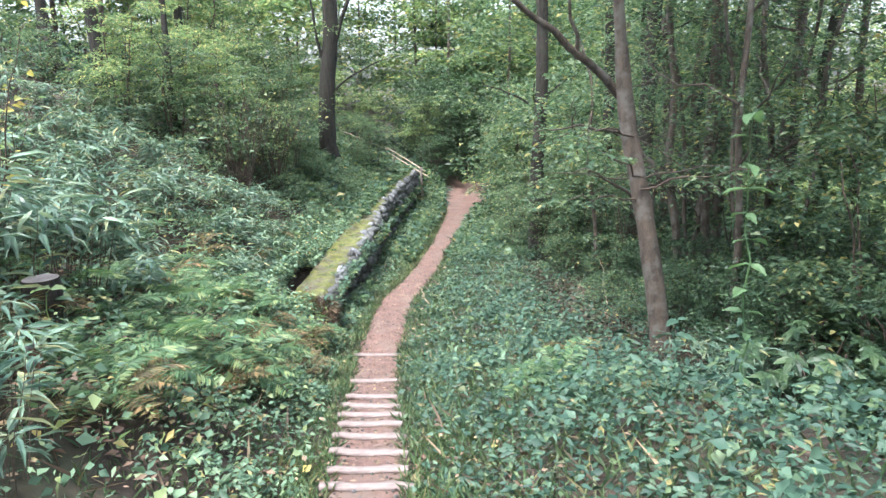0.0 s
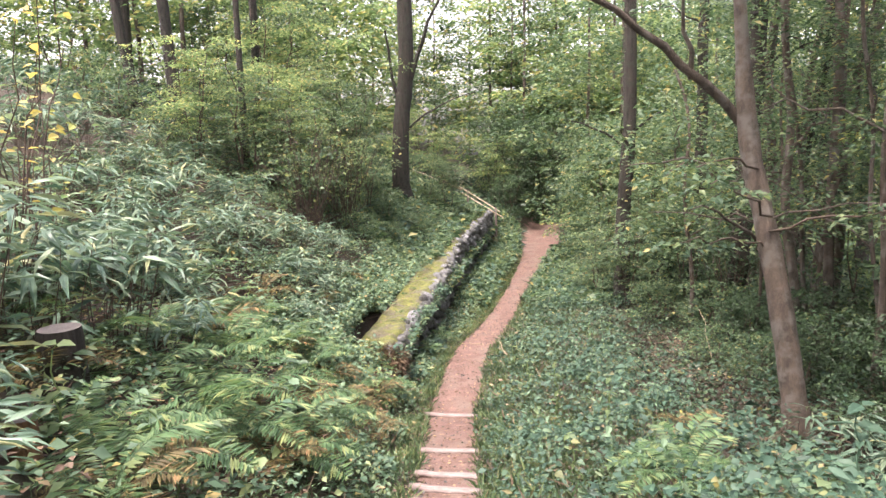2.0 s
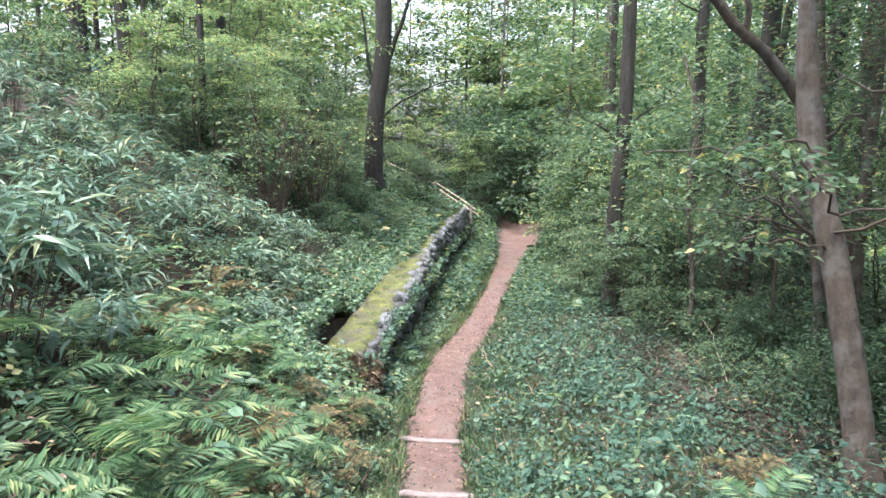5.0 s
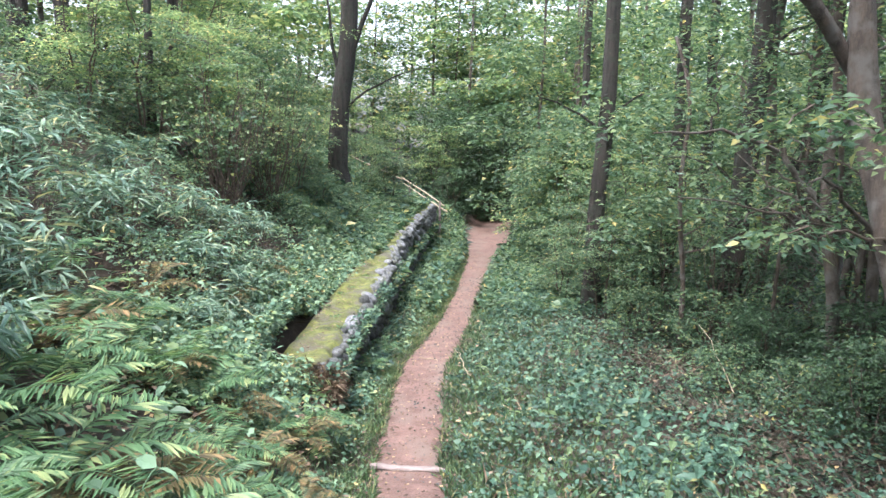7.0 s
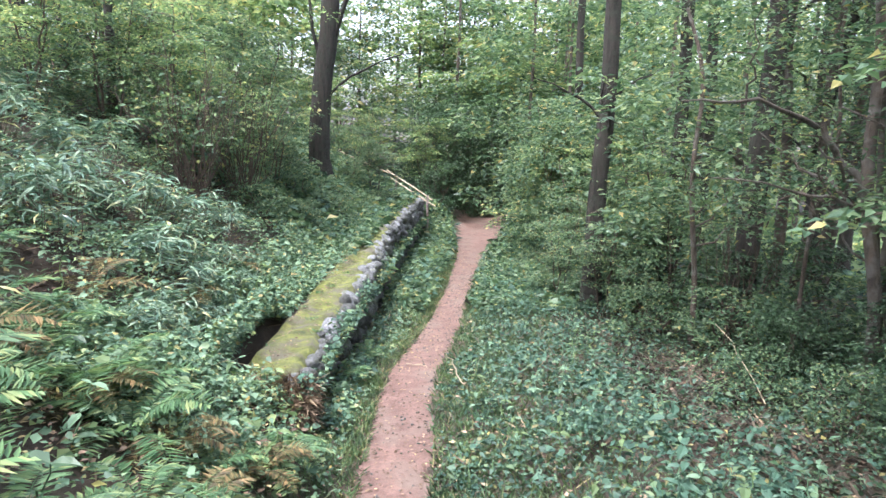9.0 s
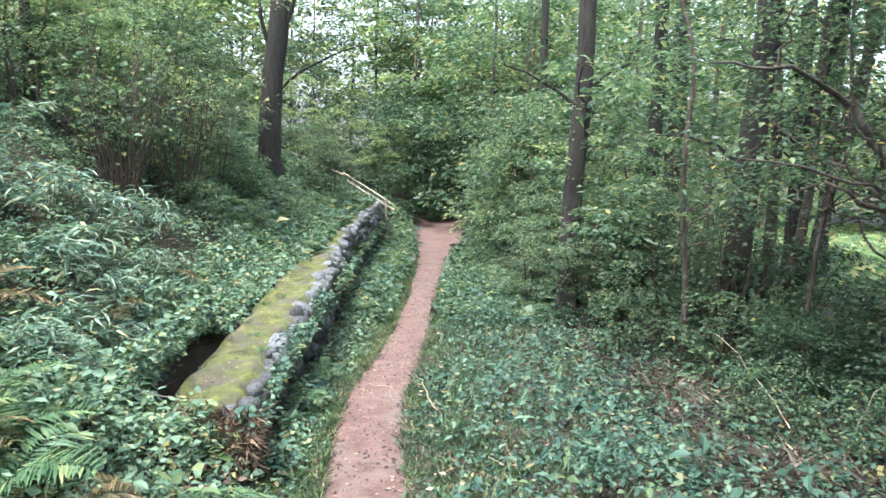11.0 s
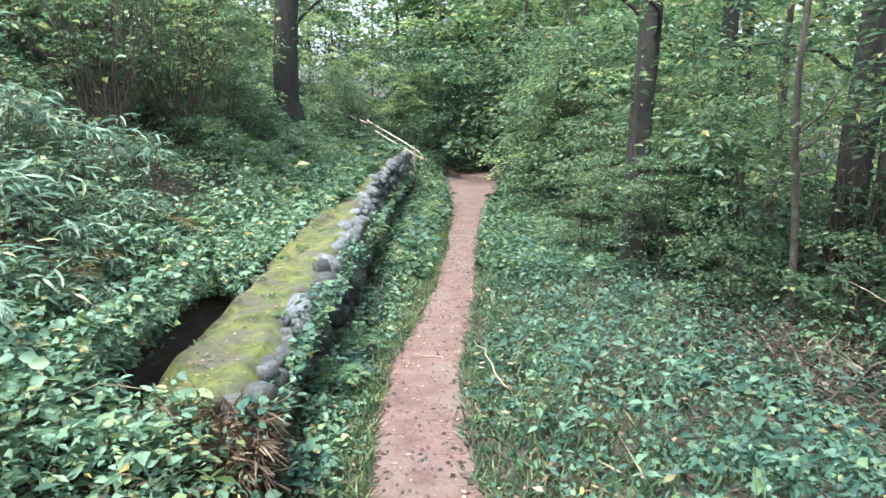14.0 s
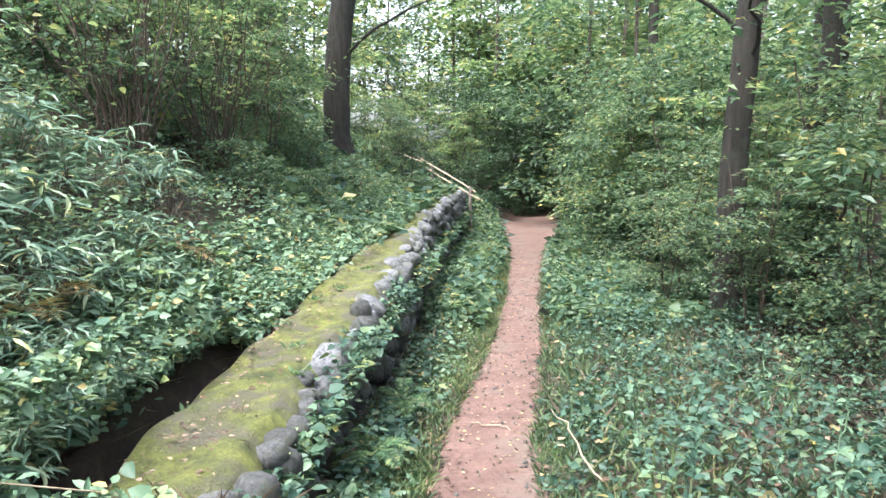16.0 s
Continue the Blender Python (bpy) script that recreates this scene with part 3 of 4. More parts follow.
# long bare branches over the undergrowth
bough = empty_at("bare_bough", 4.1, 10.4, 1.95, "thin bare bough growing from a thicket tree", "branch")
for a, b, r0, r1, sag in (((4.15, 10.5, 1.7), (3.38, 10.6, 2.78), 0.045, 0.03, 0.1), ((3.38, 10.6, 2.78), (1.6, 9.4, 2.95), 0.028, 0.006, 0.12), ((4.15, 10.4, 1.95), (1.9, 9.6, 2.35), 0.018, 0.006, 0.05),
                        ((4.1, 10.4, 1.9), (3.2, 10.3, 2.6), 0.03, 0.01, 0.0), ((2.35, 9.95, 2.95), (2.3, 9.7, 3.7), 0.012, 0.004, 0.0)):
    v, f = tube(bent(a, b, 9, sag, 0.025), np.linspace(r0, r1, 9), 6)
    ob = child("branch", big_mesh("branch", v, f, MAT["bark_pale"], True), bough)
    ob.matrix_parent_inverse = Matrix.Translation(-bough.location)

# ---------------------------------------------------------------- understorey: saplings and shrubs, built once and copied
def sapling(name, h, spread, n, leafn, size, leaf, label, low=0.15, category="shrub"):
    e = new(name)
    tagged(e, label, category, "understorey")
    for k in range(4):
        a, r = k * 1.6 + rng.uniform(0, 0.8), spread * rng.uniform(0.25, 0.6)
        v, f = tube(bent((0.08 * math.cos(a), 0.08 * math.sin(a), -0.1), (r * math.cos(a), r * math.sin(a), h * rng.uniform(0.7, 0.95)), 7, 0.1, 0.05), np.linspace(0.026, 0.008, 7), 6)
        child("stem", big_mesh("stem", v, f, MAT["twig"], True), e)
    sets = []
    for _ in range(n):
        t = rng.uniform(low, 1)
        a, r = rng.uniform(0, 2 * np.pi), spread * (0.45 + 0.55 * math.sin(math.pi * min(1, 0.2 + 0.75 * t))) * math.sqrt(rng.uniform(0.08, 1))
        sets.append(spray(np.array((r * math.cos(a), r * math.sin(a), h * t)), spread * rng.uniform(0.16, 0.36), leafn, size, flat=0.16, tilt=0.5, aspect=0.55))
    v, f = joined(*sets)
    child("crown", big_mesh("crown", v, f, MAT[leaf]), e)
    return e


def tiered(name, h, spread, n, leafn, size, leaf, label, low=0.2, stems=3, lean=(0, 0)):
    """A young tree whose leaves lie in level tiers along spreading branches."""
    e = new(name)
    tagged(e, label, "sapling", "understorey")
    sets = []
    for k in range(stems):
        a = k * 2.2 + rng.uniform(0, 0.8)
        top = np.array((spread * 0.3 * math.cos(a) + lean[0], spread * 0.3 * math.sin(a) + lean[1], h * rng.uniform(0.8, 0.98)))
        p = bent((0.07 * math.cos(a), 0.07 * math.sin(a), -0.1), top, 9, 0.05, 0.05)
        st = child("stem", big_mesh("stem", *tube(p, np.linspace(0.032, 0.009, 9), 6), MAT["twig"], True), e)
        for q in range(n // stems):
            t = low + (1 - low) * (q + rng.uniform(0, 1)) / (n // stems)
            c0 = np.array([np.interp(t * 8, range(9), p[:, i]) for i in range(3)])
            d, ln = rng.uniform(0, 2 * np.pi), spread * rng.uniform(0.45, 1.0) * (1.1 - 0.55 * t)
            tip = c0 + np.array((ln * math.cos(d), ln * math.sin(d), ln * rng.uniform(-0.25, 0.2)))
            br = bent(c0, tip, 6, 0.1 * ln, 0.03)
            if q % 2 == 0:
                child("branch", big_mesh("branch", *tube(br, np.linspace(0.011, 0.003, 6), 5), MAT["twig"], True), st)
            for j, rad in ((2, 0.2), (3, 0.26), (4, 0.3), (5, 0.24)):
                sets.append(spray(br[j], rad * spread * 0.62, leafn, size, flat=0.07, tilt=0.28, aspect=0.5, drop=0.3))
    child("crown", big_mesh("crown", *joined(*sets), MAT[leaf]), e)
    return e


KINDS = [
    sapling("sapling", 3.4, 1.5, 85, 50, 0.105, "leaf", "leafy green sapling with level sprays of leaves"),
    tiered("sapling", 4.6, 2.1, 42, 27, 0.115, "leaf_light", "tall light-green sapling with airy layered leaves", 0.3),
    sapling("shrub", 2.0, 1.2, 85, 44, 0.1, "leaf_dark", "dense dark-green shrub beside the path", 0.05),
    sapling("sapling", 5.5, 2.3, 130, 48, 0.155, "leaf", "broad young tree with overhanging green leaves", 0.12),
    sapling("shrub", 1.1, 0.8, 50, 40, 0.078, "leaf", "low green shrub in the undergrowth", 0.08),
    tiered("sapling", 3.6, 2.0, 45, 30, 0.1, "leaf", "spreading young tree with flat tiers of green leaves", 0.22),
    sapling("far_shrub", 8.0, 4.0, 56, 40, 0.34, "leaf_light", "broad leafy tree closing the far wood", 0.06, "tree"),
    # added for the dark hollow: dense crown, shade put into the leaf colour
    sapling("evergreen", 5.0, 2.4, 120, 46, 0.15, "leaf_dark", "dense dark-leaved tree added to shade the end of the path", 0.05),
]
used = set()


def place(kind, x, y, turn, s, dz=0.0):
    m = pose(x, y, land1(x, y) + dz, 0, 0, turn) @ Matrix.Scale(s, 4)
    e = KINDS[kind]
    if kind not in used:
        used.add(kind)
        e.matrix_basis = m
        return e
    c = copy_thing(e, m)
    c.matrix_basis = m
    return c


UNDER = [  # kind, x, y, scale
    (5, -4.3, 16.0, 0.8), (1, -4.8, 17.6, 0.75), (5, -5.6, 16.4, 0.9), (5, -3.9, 20.3, 0.8), (1, -5.6, 19.6, 0.8), (5, -3.3, 18.6, 0.62), (1, -6.4, 15.6, 0.7), (5, -4.4, 22.0, 0.9), (1, -6.4, 21.5, 1.0), (5, -1.6, 26.4, 0.6), (4, -2.6, 17.5, 0.6), (4, -2.2, 19.5, 0.6), (4, -2.4, 21.5, 0.6), (4, -1.8, 22.8, 0.5), (4, -1.5, 25.0, 0.5), (4, -2.9, 18.8, 0.7), (4, -3.1, 16.2, 0.6), (4, -3.5, 20.4, 0.7), (4, -2.3, 25.4, 0.6), (4, -1.0, 27.4, 0.5), (0, -4.6, 22.3, 0.9), (0, -2.3, 25.8, 0.6),
    (4, -7.2, 15.5, 0.9), (4, -6.9, 17.0, 1.1), (4, -9.0, 17.4, 1.0), (4, -8.4, 19.5, 1.0), (4, -10.0, 18.0, 1.1), (4, -6.6, 18.9, 1.0), (3, -7.5, 27, 0.9), (3, -10.5, 29, 0.9), (1, -3.6, 29.5, 0.7), (1, -2.4, 34.0, 0.7), (3, -3.5, 37, 1.0),
    # over and beside the far path
    (3, 4.6, 22.5, 0.8), (3, 4.2, 26.0, 0.85), (5, 3.6, 20.6, 0.95), (5, 3.0, 16.2, 0.6), (5, 2.6, 18.0, 0.62), (5, 4.1, 18.6, 0.9), (1, 4.6, 19.3, 0.9), (1, 3.6, 23.6, 0.85), (5, 3.9, 26.6, 1.0), (5, 4.6, 17.4, 1.1),  (2, 3.7, 17.6, 0.9), (2, 3.6, 22.5, 0.8), (2, 4.2, 25.0, 0.9), (3, 5.6, 30, 0.9), (2, 4.8, 31.0, 1.0), (2, 5.3, 33.6, 1.1),
    (2, 0.8, 34.5, 1.0), (7, 1.2, 37.6, 0.9), (7, 3.2, 39.2, 1.0), (7, 5.2, 37.0, 1.0), (7, 0.9, 41.0, 1.0), (7, 2.4, 42.0, 1.2), (7, 5.0, 41.5, 1.2), (7, 6.6, 35.0, 0.9),  (3, 7.4, 40, 1.0), (3, 2.8, 47, 1.2), (3, 7.5, 34, 1.0), (3, 6.5, 48, 1.2), (1, 0.2, 36.5, 0.9), (2, 2.7, 37.0, 0.9),
    (3, 3.6, 22.6, 0.8), (1, 4.4, 28.6, 0.8),
    # thicket on the right
    (4, 3.3, 14.4, 0.8), (4, 3.9, 13.0, 1.0), (2, 4.7, 15.0, 0.8), (2, 5.7, 14.6, 0.8), (4, 5.2, 13.4, 1.0), (0, 4.2, 15.8, 0.8), (4, 6.6, 13.6, 1.0), (2, 6.3, 11.0, 0.8), (4, 5.4, 9.6, 1.1), (4, 4.3, 9.3, 0.9), (4, 4.5, 7.0, 1.1),
    (2, 5.6, 7.9, 0.8), (0, 7.0, 9.4, 0.9), (0, 6.2, 6.2, 0.9), (1, 9.6, 10, 0.9), (2, 3.7, 6.4, 0.5), (2, 4.0, 7.6, 0.55), (2, 3.6, 8.9, 0.5), (2, 4.6, 10.4, 0.6), (4, 3.2, 10.9, 0.6), (4, 3.5, 9.8, 0.6), (2, 4.3, 12.2, 0.5),
    # this row opens with out-of-view trees, added to block sun from the thicket
    (3, 6.8, 2.6, 0.9), (3, 7.2, 1.2, 1.0), (3, 7.8, 4.6, 1.0), (0, 4.9, 6.3, 0.9), (0, 8.8, 7.4, 1.0), (2, 4.4, 5.0, 0.7), (2, 5.0, 8.4, 0.8), (3, 8.4, 9.0, 0.9), (2, 3.9, 11.8, 0.5), (0, 5.9, 11.9, 0.8), (1, 6.4, 9.8, 0.9), (3, 9.5, 33, 1.1), (3, 12, 12, 1.0), (3, 13, 37, 1.2),
]
prnd = random.Random(3)
for k, x, y, s in UNDER:
    place(k, x, y, prnd.uniform(0, 360), s * prnd.uniform(0.92, 1.08))

# taller trees further in, closing the view above
for x, y, h, r in ((-11.5, 27.5, 11, 0.18), (9, 30, 12, 0.18), (6.5, 36.5, 13, 0.2), (2.2, 45, 14, 0.2), (-15, 31, 12, 0.2), (4.4, 33.2, 12, 0.15), (-9, 41, 15, 0.2), (3.2, 56, 18, 0.15), (5.6, 31.5, 12, 0.14), (9.5, 36, 14, 0.15), (-14.5, 38, 15, 0.2), (-19, 34, 14, 0.2), (0.2, 52, 17, 0.2), (4.5, 49, 16, 0.2), (8.8, 43, 15, 0.2), (12.8, 39, 15, 0.2), (16.5, 34, 14, 0.2), (11, 48, 16, 0.2), (-8.5, 50, 17, 0.2), (19, 40, 15, 0.2), (-23, 29, 13, 0.2), (6.8, 40.5, 14, 0.18), (8, 22, 11, 0.15)):
    z = land1(x, y)
    trunk_tree("far_tree", (x, y, z), straight(x, y, h, (0.2, 0)), np.linspace(r * 0.55, r * 0.3, 6), "tall leafy tree deeper in the wood", "bark_pale", (),
               forest_crown(x, y, z + (1.2 if y > 30 else 3.0), z + h * 0.92, 3.8, 62, 44, 0.3), "leaf_light" if int(x * 10) % 2 else "leaf", "trees deeper in the wood")

# far wood closing the place all round, thickest ahead
frnd = random.Random(11)
for k in range(30):
    a = 2 * math.pi * k / 30 + frnd.uniform(-0.05, 0.05)
    r = frnd.uniform(32, 46)
    x, y = 1 + r * math.sin(a), 22 + r * math.cos(a)
    place(6, x, min(max(y, -14), 70), frnd.uniform(0, 360), frnd.uniform(1.1, 1.5), -0.4)
for x, y, s in ((-14, 34, 1.7), (-9, 38, 1.6), (3.5, 53, 1.9), (8, 45, 1.7), (12, 42, 1.7), (-18, 30, 1.5), (-12, 44, 1.9), (16, 36, 1.7), (-8, 33, 1.3), (9.5, 38, 1.5), (5.5, 45, 1.5), (-6.5, 36, 1.3)):
    place(6 if frnd.random() < 0.7 else 1, x, y, frnd.uniform(0, 360), s * 0.8, -0.3)

# leafy trees at the wood's far edge
for k in range(34):
    a = radians(-46 + 92 * (k + frnd.uniform(-0.35, 0.35)) / 33)
    d = frnd.uniform(46, 60)
    x, y = d * math.sin(a), d * math.cos(a) + 3
    z, h = land1(x, min(y, 60)), frnd.uniform(13, 17)
    trunk_tree("edge_tree", (x, y, z), straight(x, y, h * 0.8, (0.3, 0), z), np.linspace(0.09, 0.05, 6), "pale leafy tree at the far edge of the wood", "bark_pale", (),
               forest_crown(x, y, z + 1.0, z + h, 4.4, 96, 32, 0.42), "leaf_light" if k % 3 else "leaf", "trees at the wood's edge", sides=6, roots=False)

# ---------------------------------------------------------------- ferns
def frond_mesh(length, seed, mat):
    r = np.random.default_rng(seed)
    t = np.linspace(0, 1, 30)
    spine = np.stack([length * (t - 0.12 * t ** 3), 0 * t, length * (0.75 * t - 0.8 * t ** 2)], 1)
    c, ax, nm, ln, wd = [], [], [], [], []
    for i in range(4, 30):
        tt = t[i]
        w = length * 0.23 * math.sin(math.pi * min(1, 0.12 + 0.9 * (1 - tt) ** 0.75)) + 0.01
        for s in (-1, 1):
            c.append(spine[i])
            ax.append((0.4 + r.normal(0, 0.08), s, -0.15 + r.normal(0, 0.12)))
            nm.append((-0.3 + tt * 0.6, r.normal(0, 0.2), 1))
            ln.append(w * r.uniform(0.85, 1.1))
            wd.append(length * 0.036)
    v, f = leaves(np.array(c), np.array(ax), np.array(nm, float), np.array(ln), np.array(wd), False, 0.1, 0.3)
    st, sf = tube(spine, np.linspace(0.004, 0.0012, 30), 4)
    return big_mesh("frond", *joined((v, f), (st, np.concatenate([sf[:, :3], sf[:, [0, 2, 3]]]))), MAT[mat])


FRONDS = [frond_mesh(0.62, 1, "fern"), frond_mesh(0.5, 2, "fern"), frond_mesh(0.72, 3, "fern")]
OLD_FRONDS = [frond_mesh(0.6, 4, "fern_old"), frond_mesh(0.5, 5, "fern_old")]
qr = random.Random(21)


def fern(x, y, s, n=9):
    old = qr.random() < 0.38
    e = empty_at("fern", x, y, land1(x, y) + 0.1, "fading yellow-brown fern with arching fronds" if old else "green fern with arching feathery fronds", "fern", "ferns on the bank", qr.uniform(0, 6.28), s)
    for k in range(n):
        ob = child("frond", OLD_FRONDS[qr.randrange(2)] if old else FRONDS[qr.randrange(3)], e)
        ob.rotation_euler = (qr.uniform(-0.15, 0.15), -qr.uniform(0.0, 0.55), 2 * math.pi * (k + qr.uniform(-0.3, 0.3)) / n)


FERNS = [(-3.4, 8.3, 1.35), (-3.7, 9.0, 1.3), (-2.6, 5.9, 1.2), (-2.2, 5.0, 1.2), (-1.9, 5.8, 1.1), (-2.9, 7.2, 1.2), (-2.3, 4.0, 1.0), (-1.9, 4.8, 1.0), (-2.2, 5.7, 1.1), (-1.75, 6.5, 0.9), (-2.6, 6.6, 1.0), (-1.7, 7.5, 0.9), (-2.1, 8.3, 0.9), (-1.5, 8.9, 0.8), (-2.75, 8.6, 1.1), (-3.3, 9.3, 1.2), (-3.6, 10.6, 1.2), (-3.4, 7.6, 1.1),
         (-2.7, 9.2, 0.8), (-3.0, 11.6, 0.9), (-3.8, 12.2, 1.0), (-1.9, 3.3, 0.9), (-3.2, 5.4, 1.0), (-4.3, 9.9, 1.2), (-1.2, 11.9, 0.5), (-1.05, 13.0, 0.5), (1.2, 5.2, 0.8), (1.0, 4.4, 0.8), (1.6, 6.3, 0.7), (-2.9, 13.4, 0.8), (-3.4, 14.3, 0.8), (-1.5, 5.4, 0.7), (-1.3, 7.0, 0.6), (-2.7, 3.4, 1.0), (-3.0, 4.6, 1.1)]
for x, y, s in FERNS:
    fern(x, y, s * 0.92)
for k in range(30):
    fern(qr.uniform(-3.9, -1.5), qr.uniform(3.0, 9.2), qr.uniform(0.6, 0.95), 9)

# ---------------------------------------------------------------- bamboo grass
def sasa_mesh(seed, h, spread, culms, per):
    r = np.random.default_rng(seed)
    stems, sets = [], []
    for k in range(culms):
        a, d = r.uniform(0, 6.28), spread * math.sqrt(r.uniform(0, 1))
        hh = h * r.uniform(0.55, 1.05)
        foot = np.array((d * math.cos(a) * 0.7, d * math.sin(a) * 0.7, -0.05))
        tip = np.array((d * math.cos(a) * 1.15, d * math.sin(a) * 1.15, hh))
        stems.append(tube(bent(foot, tip, 5, 0.02, 0.01), np.linspace(0.005, 0.002, 5), 4))
        n = per
        b = r.uniform(0, 6.28, n)
        c = tip + np.stack([0.03 * np.cos(b), 0.03 * np.sin(b), r.uniform(-0.25, 0.02, n) * hh], 1)
        ax = np.stack([np.cos(b), np.sin(b), r.uniform(-0.55, 0.35, n)], 1)
        ln = r.uniform(0.17, 0.3, n)
        sets.append(leaves(c, ax, near_up(n, 0.35), ln, ln * 0.16, True, 0.12, 1.2))
    v, f = joined(*stems)
    return big_mesh("culms", v, f, MAT["twig"], True), big_mesh("foliage", *joined(*sets), MAT["sasa"])


SASA = [sasa_mesh(41, 0.85, 0.5, 30, 8), sasa_mesh(42, 0.65, 0.55, 32, 8), sasa_mesh(43, 0.95, 0.45, 26, 9)]


def bamboo_grass(x, y, s):
    e = empty_at("bamboo_grass", x, y, land1(x, y), "clump of bamboo grass with long blue-green leaves", "bamboo grass", "bamboo grass on the bank", qr.uniform(0, 6.28), s)
    st, lf = SASA[qr.randrange(3)]
    child("culms", st, e)["kind"] = "stuff"
    child("foliage", lf, e)["kind"] = "stuff"


for x, y, s in [(-1.9, 2.1, 0.7), (-2.5, 10.25, 0.5), (-2.52, 10.75, 0.5), (-2.55, 11.25, 0.5), (-3.45, 5.1, 1.2), (-3.35, 5.7, 1.2), (-3.05, 6.4, 0.8), (-3.3, 3.1, 1.15), (-3.5, 4.1, 1.2), (-3.9, 3.4, 1.4), (-2.75, 3.3, 0.75), (-3.9, 5.0, 1.2), (-4.2, 6.0, 1.1), (-4.5, 7.2, 1.1), (-4.8, 8.4, 1.1), (-4.3, 8.2, 1.0), (-5.2, 9.5, 1.1), (-4.9, 10.6, 1.0), (-4.2, 11.2, 0.9), (-4.6, 12.2, 1.0), (-4.1, 13.0, 0.9), (-3.7, 13.6, 0.8),
                (-4.9, 13.6, 1.0), (-5.6, 11.6, 1.1), (-5.9, 13.0, 1.1), (-6.3, 10.5, 1.1), (-5.6, 8.0, 1.1), (-5.2, 6.6, 1.2), (-3.6, 12.4, 0.8), (-3.2, 13.9, 0.7), (-6.6, 12.4, 1.0), (-7.2, 14.0, 1.0), (-6.2, 14.6, 0.9), (3.0, 6.1, 0.8), (3.4, 5.7, 0.7), (-2.75, 12.4, 0.5), (-2.8, 11.2, 0.5), (-2.3, 2.55, 0.7), (-7.6, 11.2, 1.1), (-8.2, 12.8, 1.1), (-7.2, 9.4, 1.2), (-8.9, 10.6, 1.2), (-9.3, 14.2, 1.1), (-8.6, 15.2, 1.0), (-7.4, 12.6, 1.0), (-6.6, 8.6, 1.1), (-7.7, 7.6, 1.2), (-2.95, 10.3, 0.55), (-2.75, 9.9, 0.5), (-2.9, 11.0, 0.6), (-3.0, 11.9, 0.6), (-3.1, 12.9, 0.6), (-3.4, 11.6, 0.8), (-4.4, 9.2, 1.0), (-3.8, 8.8, 0.8), (-2.85, 2.6, 0.9), (-3.6, 2.4, 1.2)]:
    bamboo_grass(x, y, s)

# ---------------------------------------------------------------- cut stumps by the steps
def stump(x, y, top, r, bark="bark"):
    z = land1(x, y) - 0.1
    e = empty_at("tree_stump", x, y, z, "sawn-off dark stump with a pale grey top", "stump", "stumps on the bank")
    h = top - z
    ang = np.linspace(0, 2 * np.pi, 28, endpoint=False)
    rr = r * (1 + 0.05 * np.sin(ang * 7) + 0.03 * np.sin(ang * 13 + 1))
    rings = [np.stack([rr * k * np.cos(ang), rr * k * np.sin(ang), np.full(28, hh)], 1) for hh, k in ((0, 1.2), (h * 0.3, 1.04), (h * 0.95, 1.0), (h, 0.96))]
    v = np.concatenate(rings)
    i = np.arange(28)
    f = np.concatenate([np.stack([i + 28 * q, (i + 1) % 28 + 28 * q, (i + 1) % 28 + 28 * (q + 1), i + 28 * (q + 1)], 1) for q in range(3)])
    child("bark", big_mesh("bark", v, f, MAT[bark], True), e)
    bm = bmesh.new()
    bmesh.ops.create_circle(bm, cap_ends=True, segments=28, radius=r * 0.97, matrix=Matrix.Translation((0, 0, h + 0.001)))
    part("cut_face", bm, MAT["cut"], e, "pale grey sawn face")


stump(-2.82, 4.5, 2.37, 0.13)
stump(-2.55, 4.95, 1.56, 0.11)
stump(-2.3, 3.0, 1.95, 0.11)
stump(-2.42, 3.5, 2.2, 0.07, "rot")

# ---------------------------------------------------------------- ground cover
def scatter(n, x0, x1, y0, y1, keep):
    x, y = rng.uniform(x0, x1, n), rng.uniform(y0, y1, n)
    k = rng.uniform(0, 1, n) < keep(x, y)
    return x[k], y[k]


def clump(x, y, s=1.0, o=0.0):
    return 0.5 + 0.5 * np.sin(x * 2.3 * s + 1.7 * np.sin(y * 1.1 * s + o)) * np.sin(y * 2.0 * s + 1.3 * np.sin(x * 1.4 * s + o))


def off_path(x, y):
    return np.abs(x - path_x(y)) - path_w(y) / 2


def on_wall(x, y):
    b = wall_x(y) - x
    return (b > -0.05) & (b < np.interp(y, [10, 12.5, 15, 20], [0.84, 0.76, 0.4, 0.22])) & (y > WALL_START - 0.05) & (y < WALL_END)


def herbs(name, x, y, hgt, size, mat, label, full="mid", aspect=0.72, category="undergrowth"):
    n = len(x)
    slim = rng.uniform(0, 1, n) < 0.62
    aspect = np.where(slim, 0.36, aspect)
    z = land(x, y) + hgt
    s = size * np.exp(rng.normal(0, 0.38, n)) * np.where(rng.uniform(0, 1, n) < 0.07, 1.5, 1.0)
    s = np.minimum(s, size * 2.2)
    z = z + np.where(x < path_x(y), np.clip(land(x - 0.3, y) - 0.1 - land(x, y), 0, 0.5), 0)
    over = (wall_x(y) - x > -0.02) & (wall_x(y) - x < WALL_DEEP) & (y > WALL_START) & (y < WALL_END)
    z = np.where(over, np.maximum(z, wall_top(y) + 0.02 + 0.5 * hgt), z)
    C, D, N = np.stack([x, y, z], 1), any_dirs(n, (-0.6, 0.5)), near_up(n, 0.72)
    near = (y < (14.5 if full else -99)) & (np.abs(x - path_x(y)) < 3.4)
    close = near & (y > 9.6) & (y < 13.2) & (np.abs(x - path_x(y)) < 2.7)
